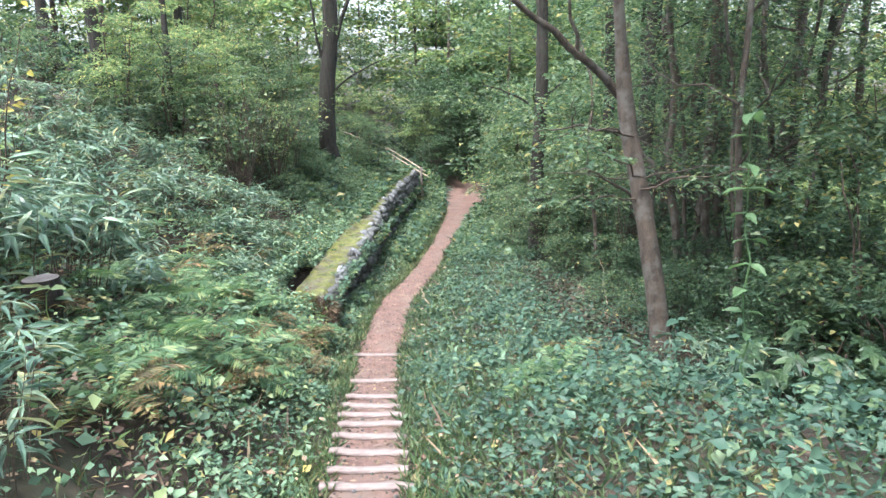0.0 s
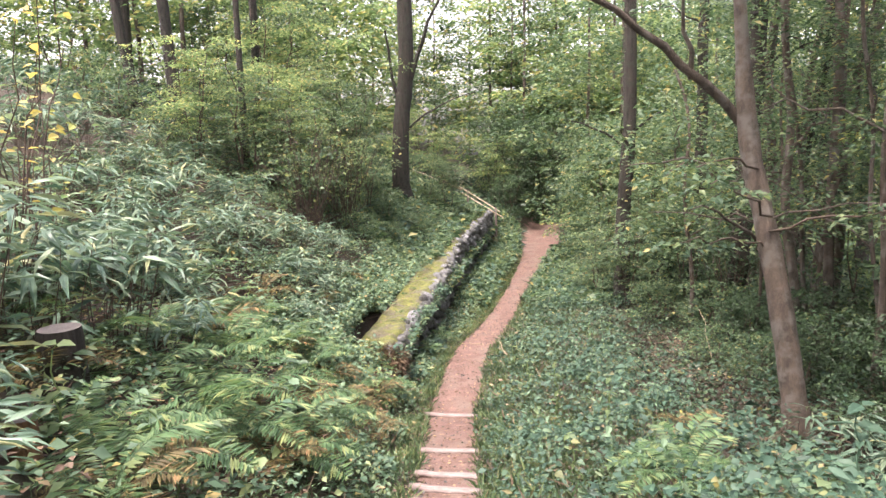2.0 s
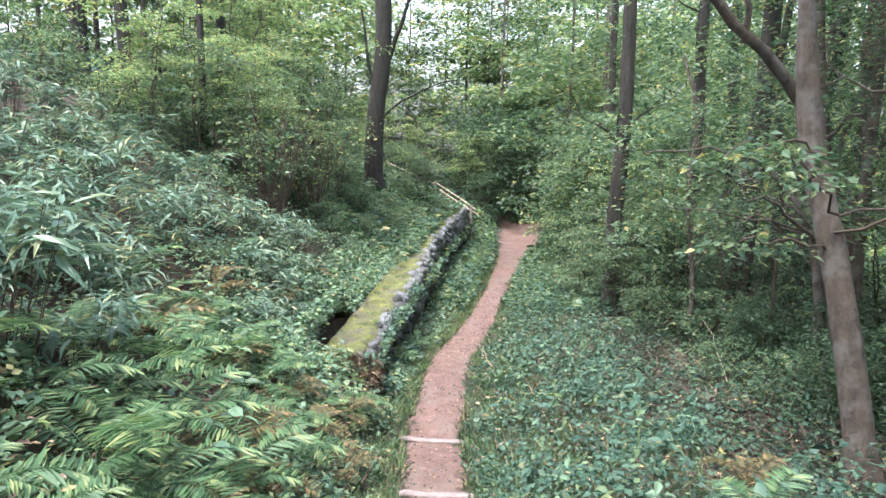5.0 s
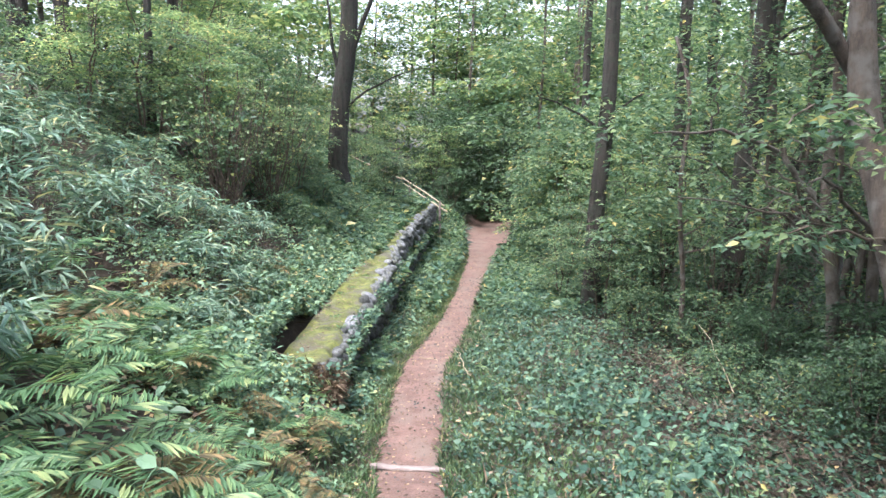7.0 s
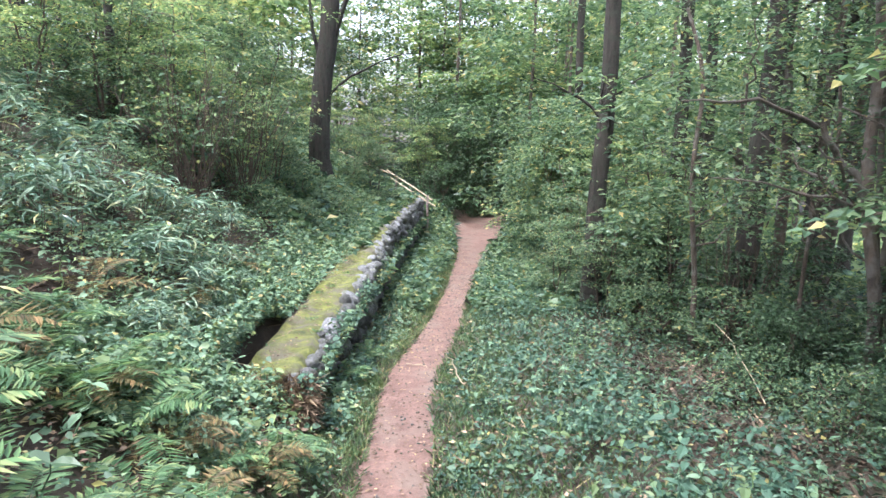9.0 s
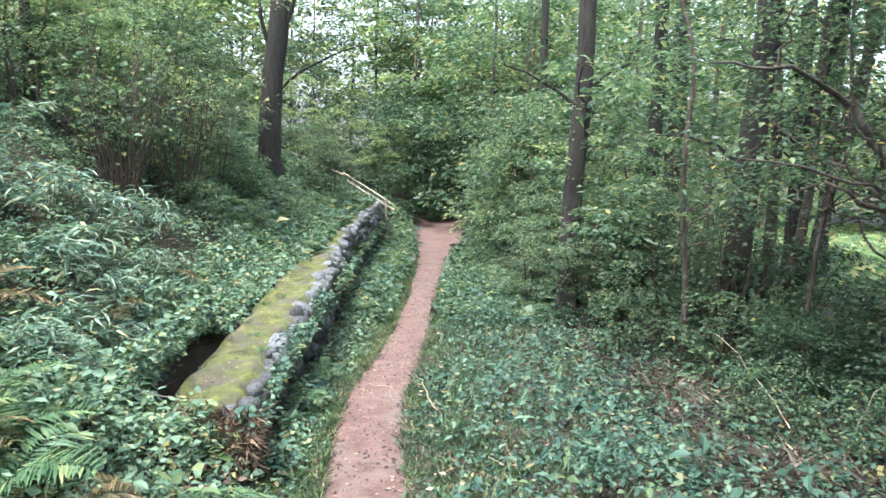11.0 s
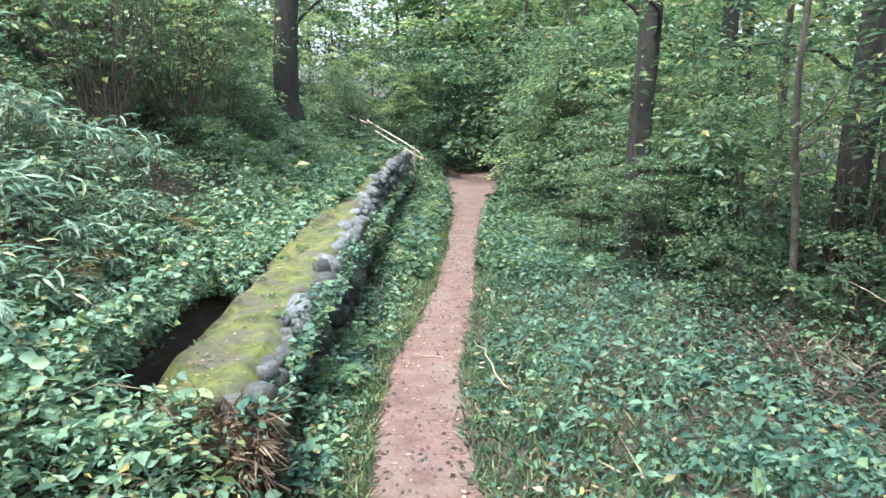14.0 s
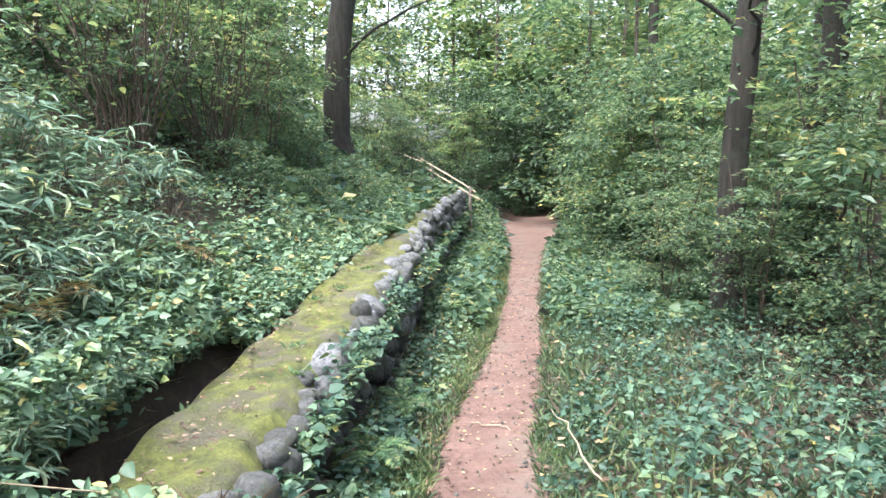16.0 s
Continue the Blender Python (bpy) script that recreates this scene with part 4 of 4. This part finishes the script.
    v, f = joined(*[leaves(C[k], D[k], N[k], s[k], (s * aspect)[k], shape) for k, shape in ((close, True), (near & ~close, full), (~near, False)) if k.any()])
    ob = new(name, big_mesh(name, v, f, MAT[mat], True))
    return tagged(ob, label, category, kind="stuff")


def right_keep(x, y):
    d = off_path(x, y)
    return np.where((x > path_x(y)) & (d > -0.05), smooth(-0.06, 0.25, d), 0) * (0.2 + 0.8 * clump(x, y)) * (0.35 + 0.65 * clump(x, y, 3.1, 2.0)) * np.clip(1.25 - (y - 3) / 26, 0.25, 1) * np.clip(1.1 - smooth(1.6, 2.9, d) * 0.85, 0.2, 1)


x, y = scatter(420000, -0.6, 7.5, -4.0, 20, right_keep)
lift = np.clip(off_path(x, y) / 0.9, 0.15, 1)
herbs("undergrowth", x, y, lift * (0.03 + 0.34 * clump(x, y, 1.1, 1.0) * rng.uniform(0, 1, len(x)) + 0.3 * clump(x, y, 2.6, 3.0) ** 2 * rng.uniform(0.2, 1, len(x)) + 0.08 * rng.uniform(0, 1, len(x))), 0.044, "herb", "low leafy undergrowth covering the slope beside the path")


def left_keep(x, y):
    d = off_path(x, y)
    return np.where((x < path_x(y)) & (d > 0.0) & ~on_wall(x, y), smooth(0.0, 0.3, d), 0) * (0.2 + 0.8 * clump(x, y, 1.0, 2.0)) * (0.45 + 0.55 * clump(x, y, 2.7, 1.0)) * np.clip(1.25 - (y - 3) / 28, 0.25, 1) * (1 - 0.74 * smooth(-1.2, -1.9, x) * smooth(8.8, 7.4, y))


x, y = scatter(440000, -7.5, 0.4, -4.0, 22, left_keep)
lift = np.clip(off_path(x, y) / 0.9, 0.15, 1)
herbs("undergrowth", x, y, lift * (0.03 + 0.32 * clump(x, y, 1.2, 3.0) * rng.uniform(0, 1, len(x)) + 0.28 * clump(x, y, 2.4, 0.0) ** 2 * rng.uniform(0.2, 1, len(x)) + 0.08 * rng.uniform(0, 1, len(x))), 0.046, "herb_lit", "tangled low leafy plants covering the bank")
x, y = scatter(70000, -22, 14, 17, 46, lambda x, y: np.where((off_path(x, y) > 0.05) & ~on_wall(x, y), 0.7, 0))
herbs("undergrowth", x, y, 0.05 + 0.25 * rng.uniform(0, 1, len(x)), 0.15, "herb", "distant low undergrowth at the wood floor", False)


x, y = scatter(30000, 8.5, 32, 17, 48, lambda x, y: smooth(8.5, 11, x) * 0.95)
herbs("meadow", x, y, 0.03 + 0.2 * rng.uniform(0, 1, len(x)), 0.3, "leaf_light", "pale open meadow beyond the thicket", False, category="meadow")


def blades(name, x, y, length, mat, label, category="grass"):
    n = len(x)
    ax = any_dirs(n, (0.5, 2.2) if mat.startswith("grass") else (-0.05, 0.7))
    L = length * rng.uniform(0.5, 1.3, n)
    v, f = leaves(np.stack([x, y, land(x, y) - 0.01], 1), ax, any_dirs(n, (0, 0.6)), L, np.full(n, 0.0035) + L * 0.012, False, 0.1, 6.0)
    return tagged(new(name, big_mesh(name, v, f, MAT[mat])), label, category, kind="stuff")


x, y = scatter(230000, -2.2, 2.2, -3.0, 24, lambda x, y: np.where((off_path(x, y) > -0.03) & ~on_wall(x, y), np.exp(-off_path(x, y) / 0.55), 0) * (0.35 + 0.65 * clump(x, y, 1.7)) * np.clip(1.2 - (y - 4) / 24, 0.3, 1))
blades("grass", x, y, 0.11, "grass", "short grass growing along both edges of the path")
x, y = scatter(60000, -1.8, 1.4, 9.5, 29, lambda x, y: np.where((off_path(x, y) > -0.04) & (x < path_x(y)) & (x > wall_x(y) + 0.12), np.exp(-np.maximum(off_path(x, y), 0) / 0.5), 0))
blades("grass", x, y, 0.085, "grass_pale", "pale trodden grass between the wall and the path")
x, y = scatter(26000, -0.4, 6.5, 2, 18, lambda x, y: np.where(off_path(x, y) > 0.2, 0.9, 0) * (x > path_x(y)) * (1 - smooth(1.4, 2.8, x - path_x(y))))
blades("grass", x, y, 0.2, "grass", "thin wild grass among the undergrowth")
x, y = scatter(7000, -6, 6.5, 2, 18, lambda x, y: np.where((off_path(x, y) > 0.2) & ~on_wall(x, y), 0.6, 0))
blades("dry_stalks", x, y, 0.3, "dry", "dry brown stalks in the undergrowth", "stalks")

# fallen leaves on path, wall top and banks
def litter(name, x, y, z, size, label, mat="litter"):
    n = len(x)
    s = size * rng.uniform(0.5, 1.4, n)
    v, f = leaves(np.stack([x, y, z], 1), any_dirs(n, (-0.1, 0.15)), near_up(n, 0.3), s, s * 0.55, False, 0.12, 0.05)
    return tagged(new(name, big_mesh(name, v, f, MAT[mat])), label, "leaves", kind="stuff")


x, y = scatter(20000, -1.6, 2.2, 2, 26, lambda x, y: np.where(np.abs(x - path_x(y)) < path_w(y) / 2 + 0.12, 0.75, 0))
litter("fallen_leaves", x, y, np.maximum(land(x, y), path_z(y)) + 0.02, 0.034, "dry brown and yellow leaves strewn on the path")
x, y = scatter(40000, -1.8, 2.6, 2, 26, lambda x, y: np.exp(-(off_path(x, y) / 0.1) ** 2) * (0.3 + 0.7 * clump(x, y, 2.2)))
litter("fallen_leaves", x, y, np.maximum(land(x, y), path_z(y)) + 0.02, 0.045, "brown leaves gathered along the path's edges", "litter_dark")
y = rng.uniform(WALL_START, 19, 900)
x = wall_x(y) - 0.08 - rng.uniform(0, 1, 900) ** 0.6 * (WALL_DEEP - 0.15)
litter("fallen_leaves", x, y, wall_top(y) + 0.025, 0.032, "dry leaves lying on the mossy wall")
x, y = scatter(7000, -6, 6.5, 2, 16, lambda x, y: np.where((off_path(x, y) > 0.1) & ~on_wall(x, y), 0.5, 0))
litter("fallen_leaves", x, y, land(x, y) + 0.03 + 0.12 * rng.uniform(0, 1, len(x)), 0.055, "withered leaves caught among the plants")

# ---------------------------------------------------------------- single plants and clutter
def local(parent, ob):
    ob.matrix_parent_inverse = Matrix.Translation(-parent.location)
    return ob


def weed(x, y, top, n, size, label, lean=0.1, mat="herb"):
    """A tall single-stemmed weed with paired leaves."""
    z = land1(x, y)
    e = empty_at("tall_weed", x, y, z, label, "weed", "tall weeds")
    pts = bent((0, 0, -0.05), (lean, 0, top - z), 12, 0, 0.02)
    child("stem", big_mesh("stem", *tube(pts, np.linspace(0.009, 0.003, 12), 5), MAT[mat], True), e)
    for k in range(n):
        t = (k + 1) / n
        c = np.array([np.interp(t * 11, range(12), pts[:, i]) for i in range(3)])
        for s in (0, math.pi):
            a = k * 1.4 + s + rng.uniform(-0.3, 0.3)
            L = size * rng.uniform(0.7, 1.2)
            v, f = leaves(c[None], np.array([[math.cos(a), math.sin(a), rng.uniform(-0.35, 0.2)]]), near_up(1, 0.3), [L], [L * 0.5], True, 0.15, 0.3)
            child("leaf", big_mesh("leaf", v, f, MAT[mat]), e)


weed(2.1, 3.6, 3.45, 13, 0.16, "tall slender weed with bright green leaves beside the path", -0.06, "fern")
weed(1.75, 4.1, 1.95, 6, 0.14, "leafy green weed standing in the undergrowth")
weed(2.3, 4.3, 1.9, 6, 0.13, "leafy green weed standing in the undergrowth")
weed(-1.75, 5.1, 1.6, 5, 0.1, "leafy green weed standing in the undergrowth")
for x, y, t in ((1.15, 6.9, 0.95), (1.45, 7.3, 0.9), (1.0, 7.6, 0.85), (1.7, 7.9, 0.8), (1.3, 8.3, 0.7), (0.95, 9.4, 0.5), (1.15, 10.0, 0.45), (1.6, 9.3, 0.5), (0.6, 11.6, 0.2), (0.75, 12.0, 0.15), (2.0, 8.7, 0.65), (-2.35, 10.1, 0.85), (-2.5, 10.7, 0.8)):
    weed(x, y, land1(x, y) + 0.45 * qr.uniform(0.75, 1.1), 4, 0.12 * qr.uniform(0.8, 1.3), "broad-leaved green weed above the ground cover", 0.04)

for k in range(44):
    y = qr.uniform(4.5, 14.5)
    x = float(path_x(y)) + qr.uniform(0.75, 2.4)
    weed(x, y, land1(x, y) + qr.uniform(0.35, 0.62), 4, 0.078 * qr.uniform(0.7, 1.2), "leafy pale-green weed standing in the undergrowth", qr.uniform(-0.1, 0.1), "herb_lit" if k % 4 else "leaf_light")
for k in range(16):
    y = qr.uniform(9.8, 14.5)
    x = float(wall_x(y)) - 0.62 - qr.uniform(0.4, 1.6)
    weed(x, y, land1(x, y) + qr.uniform(0.4, 0.65), 4, 0.088 * qr.uniform(0.7, 1.2), "leafy pale-green weed standing on the bank", qr.uniform(-0.05, 0.15), "herb_lit" if k % 3 else "leaf_light")
for k in range(26):
    x, y = qr.uniform(-3.6, -1.5), qr.uniform(3.2, 9.4)
    weed(x, y, land1(x, y) + qr.uniform(0.3, 0.6), 3, 0.13 * qr.uniform(0.7, 1.2), "broad-leaved plant among the ferns of the bank", qr.uniform(-0.12, 0.12), ("herb_lit", "leaf_light", "leaf_dark")[k % 3])

# broad palmate-leaved shrub
ang = np.radians([-135, -90, -45, 0, 45, 90, 135])
pal = leaves(np.zeros((7, 3)), np.stack([np.cos(ang), np.sin(ang), np.full(7, -0.12)], 1), np.tile([0.0, 0, 1], (7, 1)), np.array([0.08, 0.12, 0.15, 0.16, 0.15, 0.12, 0.08]), np.full(7, 0.06), True, 0.1, 0.3)
PALM = big_mesh("leaf", *pal, MAT["leaf_dark"])


def palmate_shrub(x, y, n, h, spread, label):
    z = land1(x, y)
    e = empty_at("palmate_shrub", x, y, z, label, "shrub")
    for k in range(3):
        child("stem", big_mesh("stem", *tube(bent((0, 0, -0.05), (0.15 * math.cos(k * 2.1), 0.15 * math.sin(k * 2.1), h * 0.85), 6, 0, 0.02), np.linspace(0.014, 0.008, 6), 6), MAT["twig"], True), e)
    for k in range(n):
        a, t = k * 2.4, (k + 0.5) / n
        r = spread * math.sqrt(qr.uniform(0.15, 1))
        ob = child("leaf", PALM, e)
        ob.location = (r * math.cos(a), r * math.sin(a), h * (0.35 + 0.75 * t) - 0.4 * r * r)
        ob.rotation_euler = (qr.uniform(-0.4, 0.4), 0.35 + qr.uniform(-0.2, 0.2), a)
        s = qr.uniform(1.0, 1.6)
        ob.scale = (s, s, s)


palmate_shrub(3.3, 4.7, 34, 1.15, 0.6, "dark green shrub with large palmate leaves")
palmate_shrub(3.9, 5.6, 26, 0.95, 0.6, "dark green shrub with large palmate leaves")

# twiggy shrub with the last yellow leaves
def twiggy(name, x, y, h, spread, n, label, bark, leaf=None, leafn=0, size=0.08):
    z = land1(x, y)
    e = empty_at(name, x, y, z, label, "shrub")
    tips = []
    for k in range(n):
        a, r = k * 2.4 + qr.uniform(-0.3, 0.3), spread * qr.uniform(0.2, 1)
        p = bent((0.1 * math.cos(a), 0.1 * math.sin(a), -0.05), (r * math.cos(a), r * math.sin(a), h * qr.uniform(0.65, 1.0)), 8, 0.12, 0.05)
        tips.append(p)
        child("stem", big_mesh("stem", *tube(p, np.linspace(0.011, 0.003, 8), 5), MAT[bark], True), e)
    if leaf:
        c = np.concatenate([p[qr.randrange(3, 8)][None] + rng.normal(0, 0.12, (1, 3)) for p in tips for _ in range(leafn)])
        s = size * rng.uniform(0.6, 1.3, len(c))
        child("foliage", big_mesh("foliage", *leaves(c, any_dirs(len(c), (-0.6, 0.2)), near_up(len(c), 0.5), s, s * 0.6, True), MAT[leaf]), e)
    return e


MAT["yellow"] = leaf_mat("yellowing leaves", [(0.0, (0.16, 0.2, 0.05)), (0.5, (0.36, 0.3, 0.06)), (1.0, (0.5, 0.36, 0.07))], 0.5, 0.45)
twiggy("yellow_shrub", -4.15, 6.0, 2.7, 0.9, 16, "twiggy shrub with yellowing autumn leaves", "twig", "yellow", 9, 0.1)
twiggy("yellow_shrub", -4.9, 7.3, 2.3, 0.9, 14, "twiggy shrub with yellowing autumn leaves", "twig", "leaf_light", 10, 0.1)
twiggy("bare_shrub", -3.9, 15.2, 2.3, 1.3, 44, "reddish-brown stems of a dense leafy shrub", "twig", "leaf", 8, 0.1)
twiggy("bare_shrub", -3.5, 16.6, 2.3, 1.3, 44, "reddish-brown stems of a dense leafy shrub", "twig", "leaf_light", 9, 0.09)
twiggy("bare_shrub", 4.6, 14.3, 2.6, 0.8, 18, "bare thin stems in front of the thicket", "twig", "leaf", 5, 0.09)

# dry grass hanging over the wall's near end
n = 3600
x, y = rng.uniform(-2.0, -1.45, n), rng.uniform(10.0, 10.36, n)
L = rng.uniform(0.1, 0.28, n)
dv, df = leaves(np.stack([x, y, 0.08 + 0.2 * rng.uniform(0, 1, n) + 0.3 * (y - 10.1)], 1), np.stack([rng.normal(0.1, 0.6, n), rng.normal(-0.6, 0.4, n), rng.normal(-0.2, 0.5, n)], 1), any_dirs(n, (0.2, 1)), L, np.full(n, 0.007), False, 0.1, 4.0)
tagged(new("dry_grass", big_mesh("dry_grass", dv, df, MAT["dry"])), "brown dry grass hanging over the wall end", "grass", kind="stuff")

# fallen sticks
def stick(a, b, r, sag, label):
    e = empty_at("fallen_stick", a[0], a[1], a[2], label, "stick", "fallen sticks")
    local(e, child("stick", big_mesh("stick", *tube(bent(a, b, 8, sag, 0.02), np.linspace(r, r * 0.4, 8), 6), MAT["bamboo"], True), e))


stick((3.09, 10.5, 0.0), (3.6, 13.1, 0.15), 0.008, 0.12, "pale curved dead stick lying in the undergrowth")
stick((3.3, 10.0, 0.08), (4.6, 11.2, 0.2), 0.008, 0.06, "pale curved dead stick lying in the undergrowth")
stick((0.12, 11.6, -0.2), (-0.05, 12.3, -0.05), 0.008, 0.02, "pale curved dead stick lying in the undergrowth")
stick((-0.55, 12.9, -0.40), (-0.25, 12.8, -0.40), 0.008, 0.0, "small dead twig lying on the path")
stick((-2.7, 9.4, 0.75), (-1.9, 10.2, 0.5), 0.006, 0.05, "pale dry stalk leaning over the plants")

# reddish twigs and leafy sprays crossing before the leaning tree
spr = empty_at("leafy_branch", 2.6, 7.4, 2.4, "thin leafy branch reaching across the leaning tree", "branch")
for a, b, sag in (((2.62, 7.4, 2.55), (1.5, 5.9, 3.07), 0.05), ((2.6, 7.4, 2.4), (3.5, 6.0, 2.8), 0.05), ((2.55, 7.6, 3.0), (1.35, 6.6, 3.05), 0.1), ((2.6, 7.4, 2.2), (1.6, 7.0, 2.35), 0.1)):
    p = bent(a, b, 9, sag, 0.03)
    local(spr, child("twig", big_mesh("twig", *tube(p, np.linspace(0.014, 0.004, 9), 5), MAT["twig"], True), spr))
    sets = [spray(p[k], 0.28, 34, 0.08, 0.1, 0.4, 0.55, "mid") for k in range(4, 9)]
    local(spr, child("foliage", big_mesh("foliage", *joined(*sets), MAT["leaf"]), spr))

# picnic table in the clearing
tx, ty = -10.3, 24.0
tz = land1(tx, ty)
table = empty_at("picnic_table", tx, ty, tz, "weathered brown wooden picnic table in the clearing", "table")


def box_part(name, c, s, parent, material, rot=0.0):
    bm = bmesh.new()
    bmesh.ops.create_cube(bm, size=1.0, matrix=Matrix.Translation(c) @ Euler((0, rot, 0)).to_matrix().to_4x4() @ Matrix.Diagonal((*s, 1)))
    bmesh.ops.bevel(bm, geom=bm.edges[:], offset=0.008, segments=1, affect="EDGES")
    part(name, bm, MAT[material], parent)


for k in range(4):
    box_part("tabletop_board", (0, -0.3 + 0.2 * k, 0.74), (1.6, 0.18, 0.05), table, "bark")
for s in (-1, 1):
    box_part("bench_board", (0, 0.75 * s, 0.44), (1.6, 0.26, 0.05), table, "bark")
    box_part("cross_beam", (0.6 * s, 0, 0.4), (0.08, 1.5, 0.08), table, "bark")
    for q in (-1, 1):
        box_part("leg", (0.6 * s, 0.3 * q, 0.36), (0.09, 0.09, 0.76), table, "bark")

# pebbles on the path
bm = bmesh.new()
bmesh.ops.create_icosphere(bm, subdivisions=1, radius=1.0)
iv = np.array([w.co[:] for w in bm.verts])
itri = np.array([[w.index for w in fc.verts] for fc in bm.faces])
bm.free()
m = 600
yy = rng.uniform(3, 22, m)
xx = path_x(yy) + rng.uniform(-0.5, 0.5, m) * path_w(yy)
rr = rng.uniform(0.005, 0.018, m)
ctr = np.stack([xx, yy, path_z(yy) + 0.014], 1)
pv = (ctr[:, None] + iv[None] * rr[:, None, None] * rng.uniform(0.6, 1.2, (m, 1, 3))).reshape(-1, 3)
pf = (np.arange(m)[:, None, None] * len(iv) + itri[None]).reshape(-1, 3)
tagged(new("pebbles", big_mesh("pebbles", pv, pf, MAT["stone"], True)), "small grey pebbles scattered on the path", "pebbles", kind="stuff")

# plants growing up against the foot of the wall
n = 9000
y = rng.uniform(WALL_START - 0.2, 24, n)
x = wall_x(y) + 0.04 + 0.42 * rng.uniform(0, 1, n) ** 1.4
hh = (0.27 + 0.12 * np.sin(y * 2.7)) * rng.uniform(0, 1, n) * np.clip(1.1 - (x - wall_x(y)) / 0.6, 0.3, 1)
herbs("undergrowth", x, y, hh, 0.05, "herb", "leafy plants growing against the foot of the wall")
# brown litter and stems under the thicket, their colours darkened further for its shade
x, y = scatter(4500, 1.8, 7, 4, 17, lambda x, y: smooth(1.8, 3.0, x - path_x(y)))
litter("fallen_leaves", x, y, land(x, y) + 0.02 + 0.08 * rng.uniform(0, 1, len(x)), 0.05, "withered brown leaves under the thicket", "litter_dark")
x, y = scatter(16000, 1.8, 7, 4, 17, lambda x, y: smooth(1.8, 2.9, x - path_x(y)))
blades("dry_stalks", x, y, 0.36, "stalk_shaded", "dry brown stalks darkened for the shade under the thicket", "stalks")

# straggling plants given the dark leaf colour to deepen the thicket's shade
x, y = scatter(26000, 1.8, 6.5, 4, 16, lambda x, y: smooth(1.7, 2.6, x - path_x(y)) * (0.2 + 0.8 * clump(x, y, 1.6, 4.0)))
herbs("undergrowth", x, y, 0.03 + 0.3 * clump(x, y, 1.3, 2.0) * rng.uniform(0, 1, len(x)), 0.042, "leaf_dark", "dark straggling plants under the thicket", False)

# plants hanging over the ditch behind the wall
n = 24000
y = rng.uniform(9.7, 17, n)
u = rng.uniform(0, 1, n)
x = wall_x(y) - WALL_DEEP - 0.08 - 0.75 * u
edge_z = land(wall_x(y) - WALL_DEEP - 0.45, y)
tagged(herbs("undergrowth", x, y, np.maximum(edge_z - land(x, y), 0) + 0.3 * rng.uniform(0, 1, n) * u - 0.1 * (1 - u) * rng.uniform(0, 1, n), 0.05, "herb_lit", "leafy plants hanging over the dark ditch"))
# low plants round the far half of the path
x, y = scatter(110000, -5, 4.5, 16.5, 33, lambda x, y: np.where((off_path(x, y) > 0.02) & ~on_wall(x, y), smooth(0, 0.4, off_path(x, y)), 0) * (0.35 + 0.65 * clump(x, y, 1.2, 4.0)))
herbs("undergrowth", x, y, 0.03 + 0.26 * rng.uniform(0, 1, len(x)), 0.115, "leaf", "low green plants beside the far path", False)

# yellowing and withered leaves among the plants of the left bank
x, y = scatter(4200, -4.2, -1.3, 2.5, 10.2, lambda x, y: 0.75 * (off_path(x, y) > 0.5))
litter("fallen_leaves", x, y, land(x, y) + 0.03 + 0.2 * rng.uniform(0, 1, len(x)), 0.06, "withered yellow-brown leaves among the bank plants")
x, y = scatter(3600, -4.2, -1.3, 2.5, 10.2, lambda x, y: 0.8 * (off_path(x, y) > 0.5) * clump(x, y, 1.3, 5.0))
herbs("undergrowth", x, y, 0.03 + 0.22 * rng.uniform(0, 1, len(x)), 0.06, "leaf_light", "yellow-green leafy plants on the bank")

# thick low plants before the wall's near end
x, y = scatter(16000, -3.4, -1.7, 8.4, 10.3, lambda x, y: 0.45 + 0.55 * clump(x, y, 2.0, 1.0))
herbs("undergrowth", x, y, 0.03 + 0.3 * clump(x, y, 2.4, 2.0) * rng.uniform(0, 1, len(x)) + 0.06 * rng.uniform(0, 1, len(x)), 0.045, "herb_lit", "thick leafy plants before the wall's near end")

# small tufts rooted in the moss of the wall
for k in range(9):
    y = 10.5 + k * 0.62 + qr.uniform(-0.2, 0.2)
    x = float(wall_x(y)) - qr.uniform(0.1, 0.58)
    e = empty_at("moss_tuft", x, y, float(wall_top(y)) + 0.005, "small green tuft rooted in the mossy wall top", "tuft", "tufts on the wall")
    m = 26
    c = rng.normal(0, 0.03, (m, 3))
    c[:, 2] = 0.0
    child("foliage", big_mesh("foliage", *leaves(c, any_dirs(m, (0.2, 1.2)), near_up(m, 0.5), rng.uniform(0.03, 0.075, m), rng.uniform(0.014, 0.026, m), "mid"), MAT["fern"]), e)
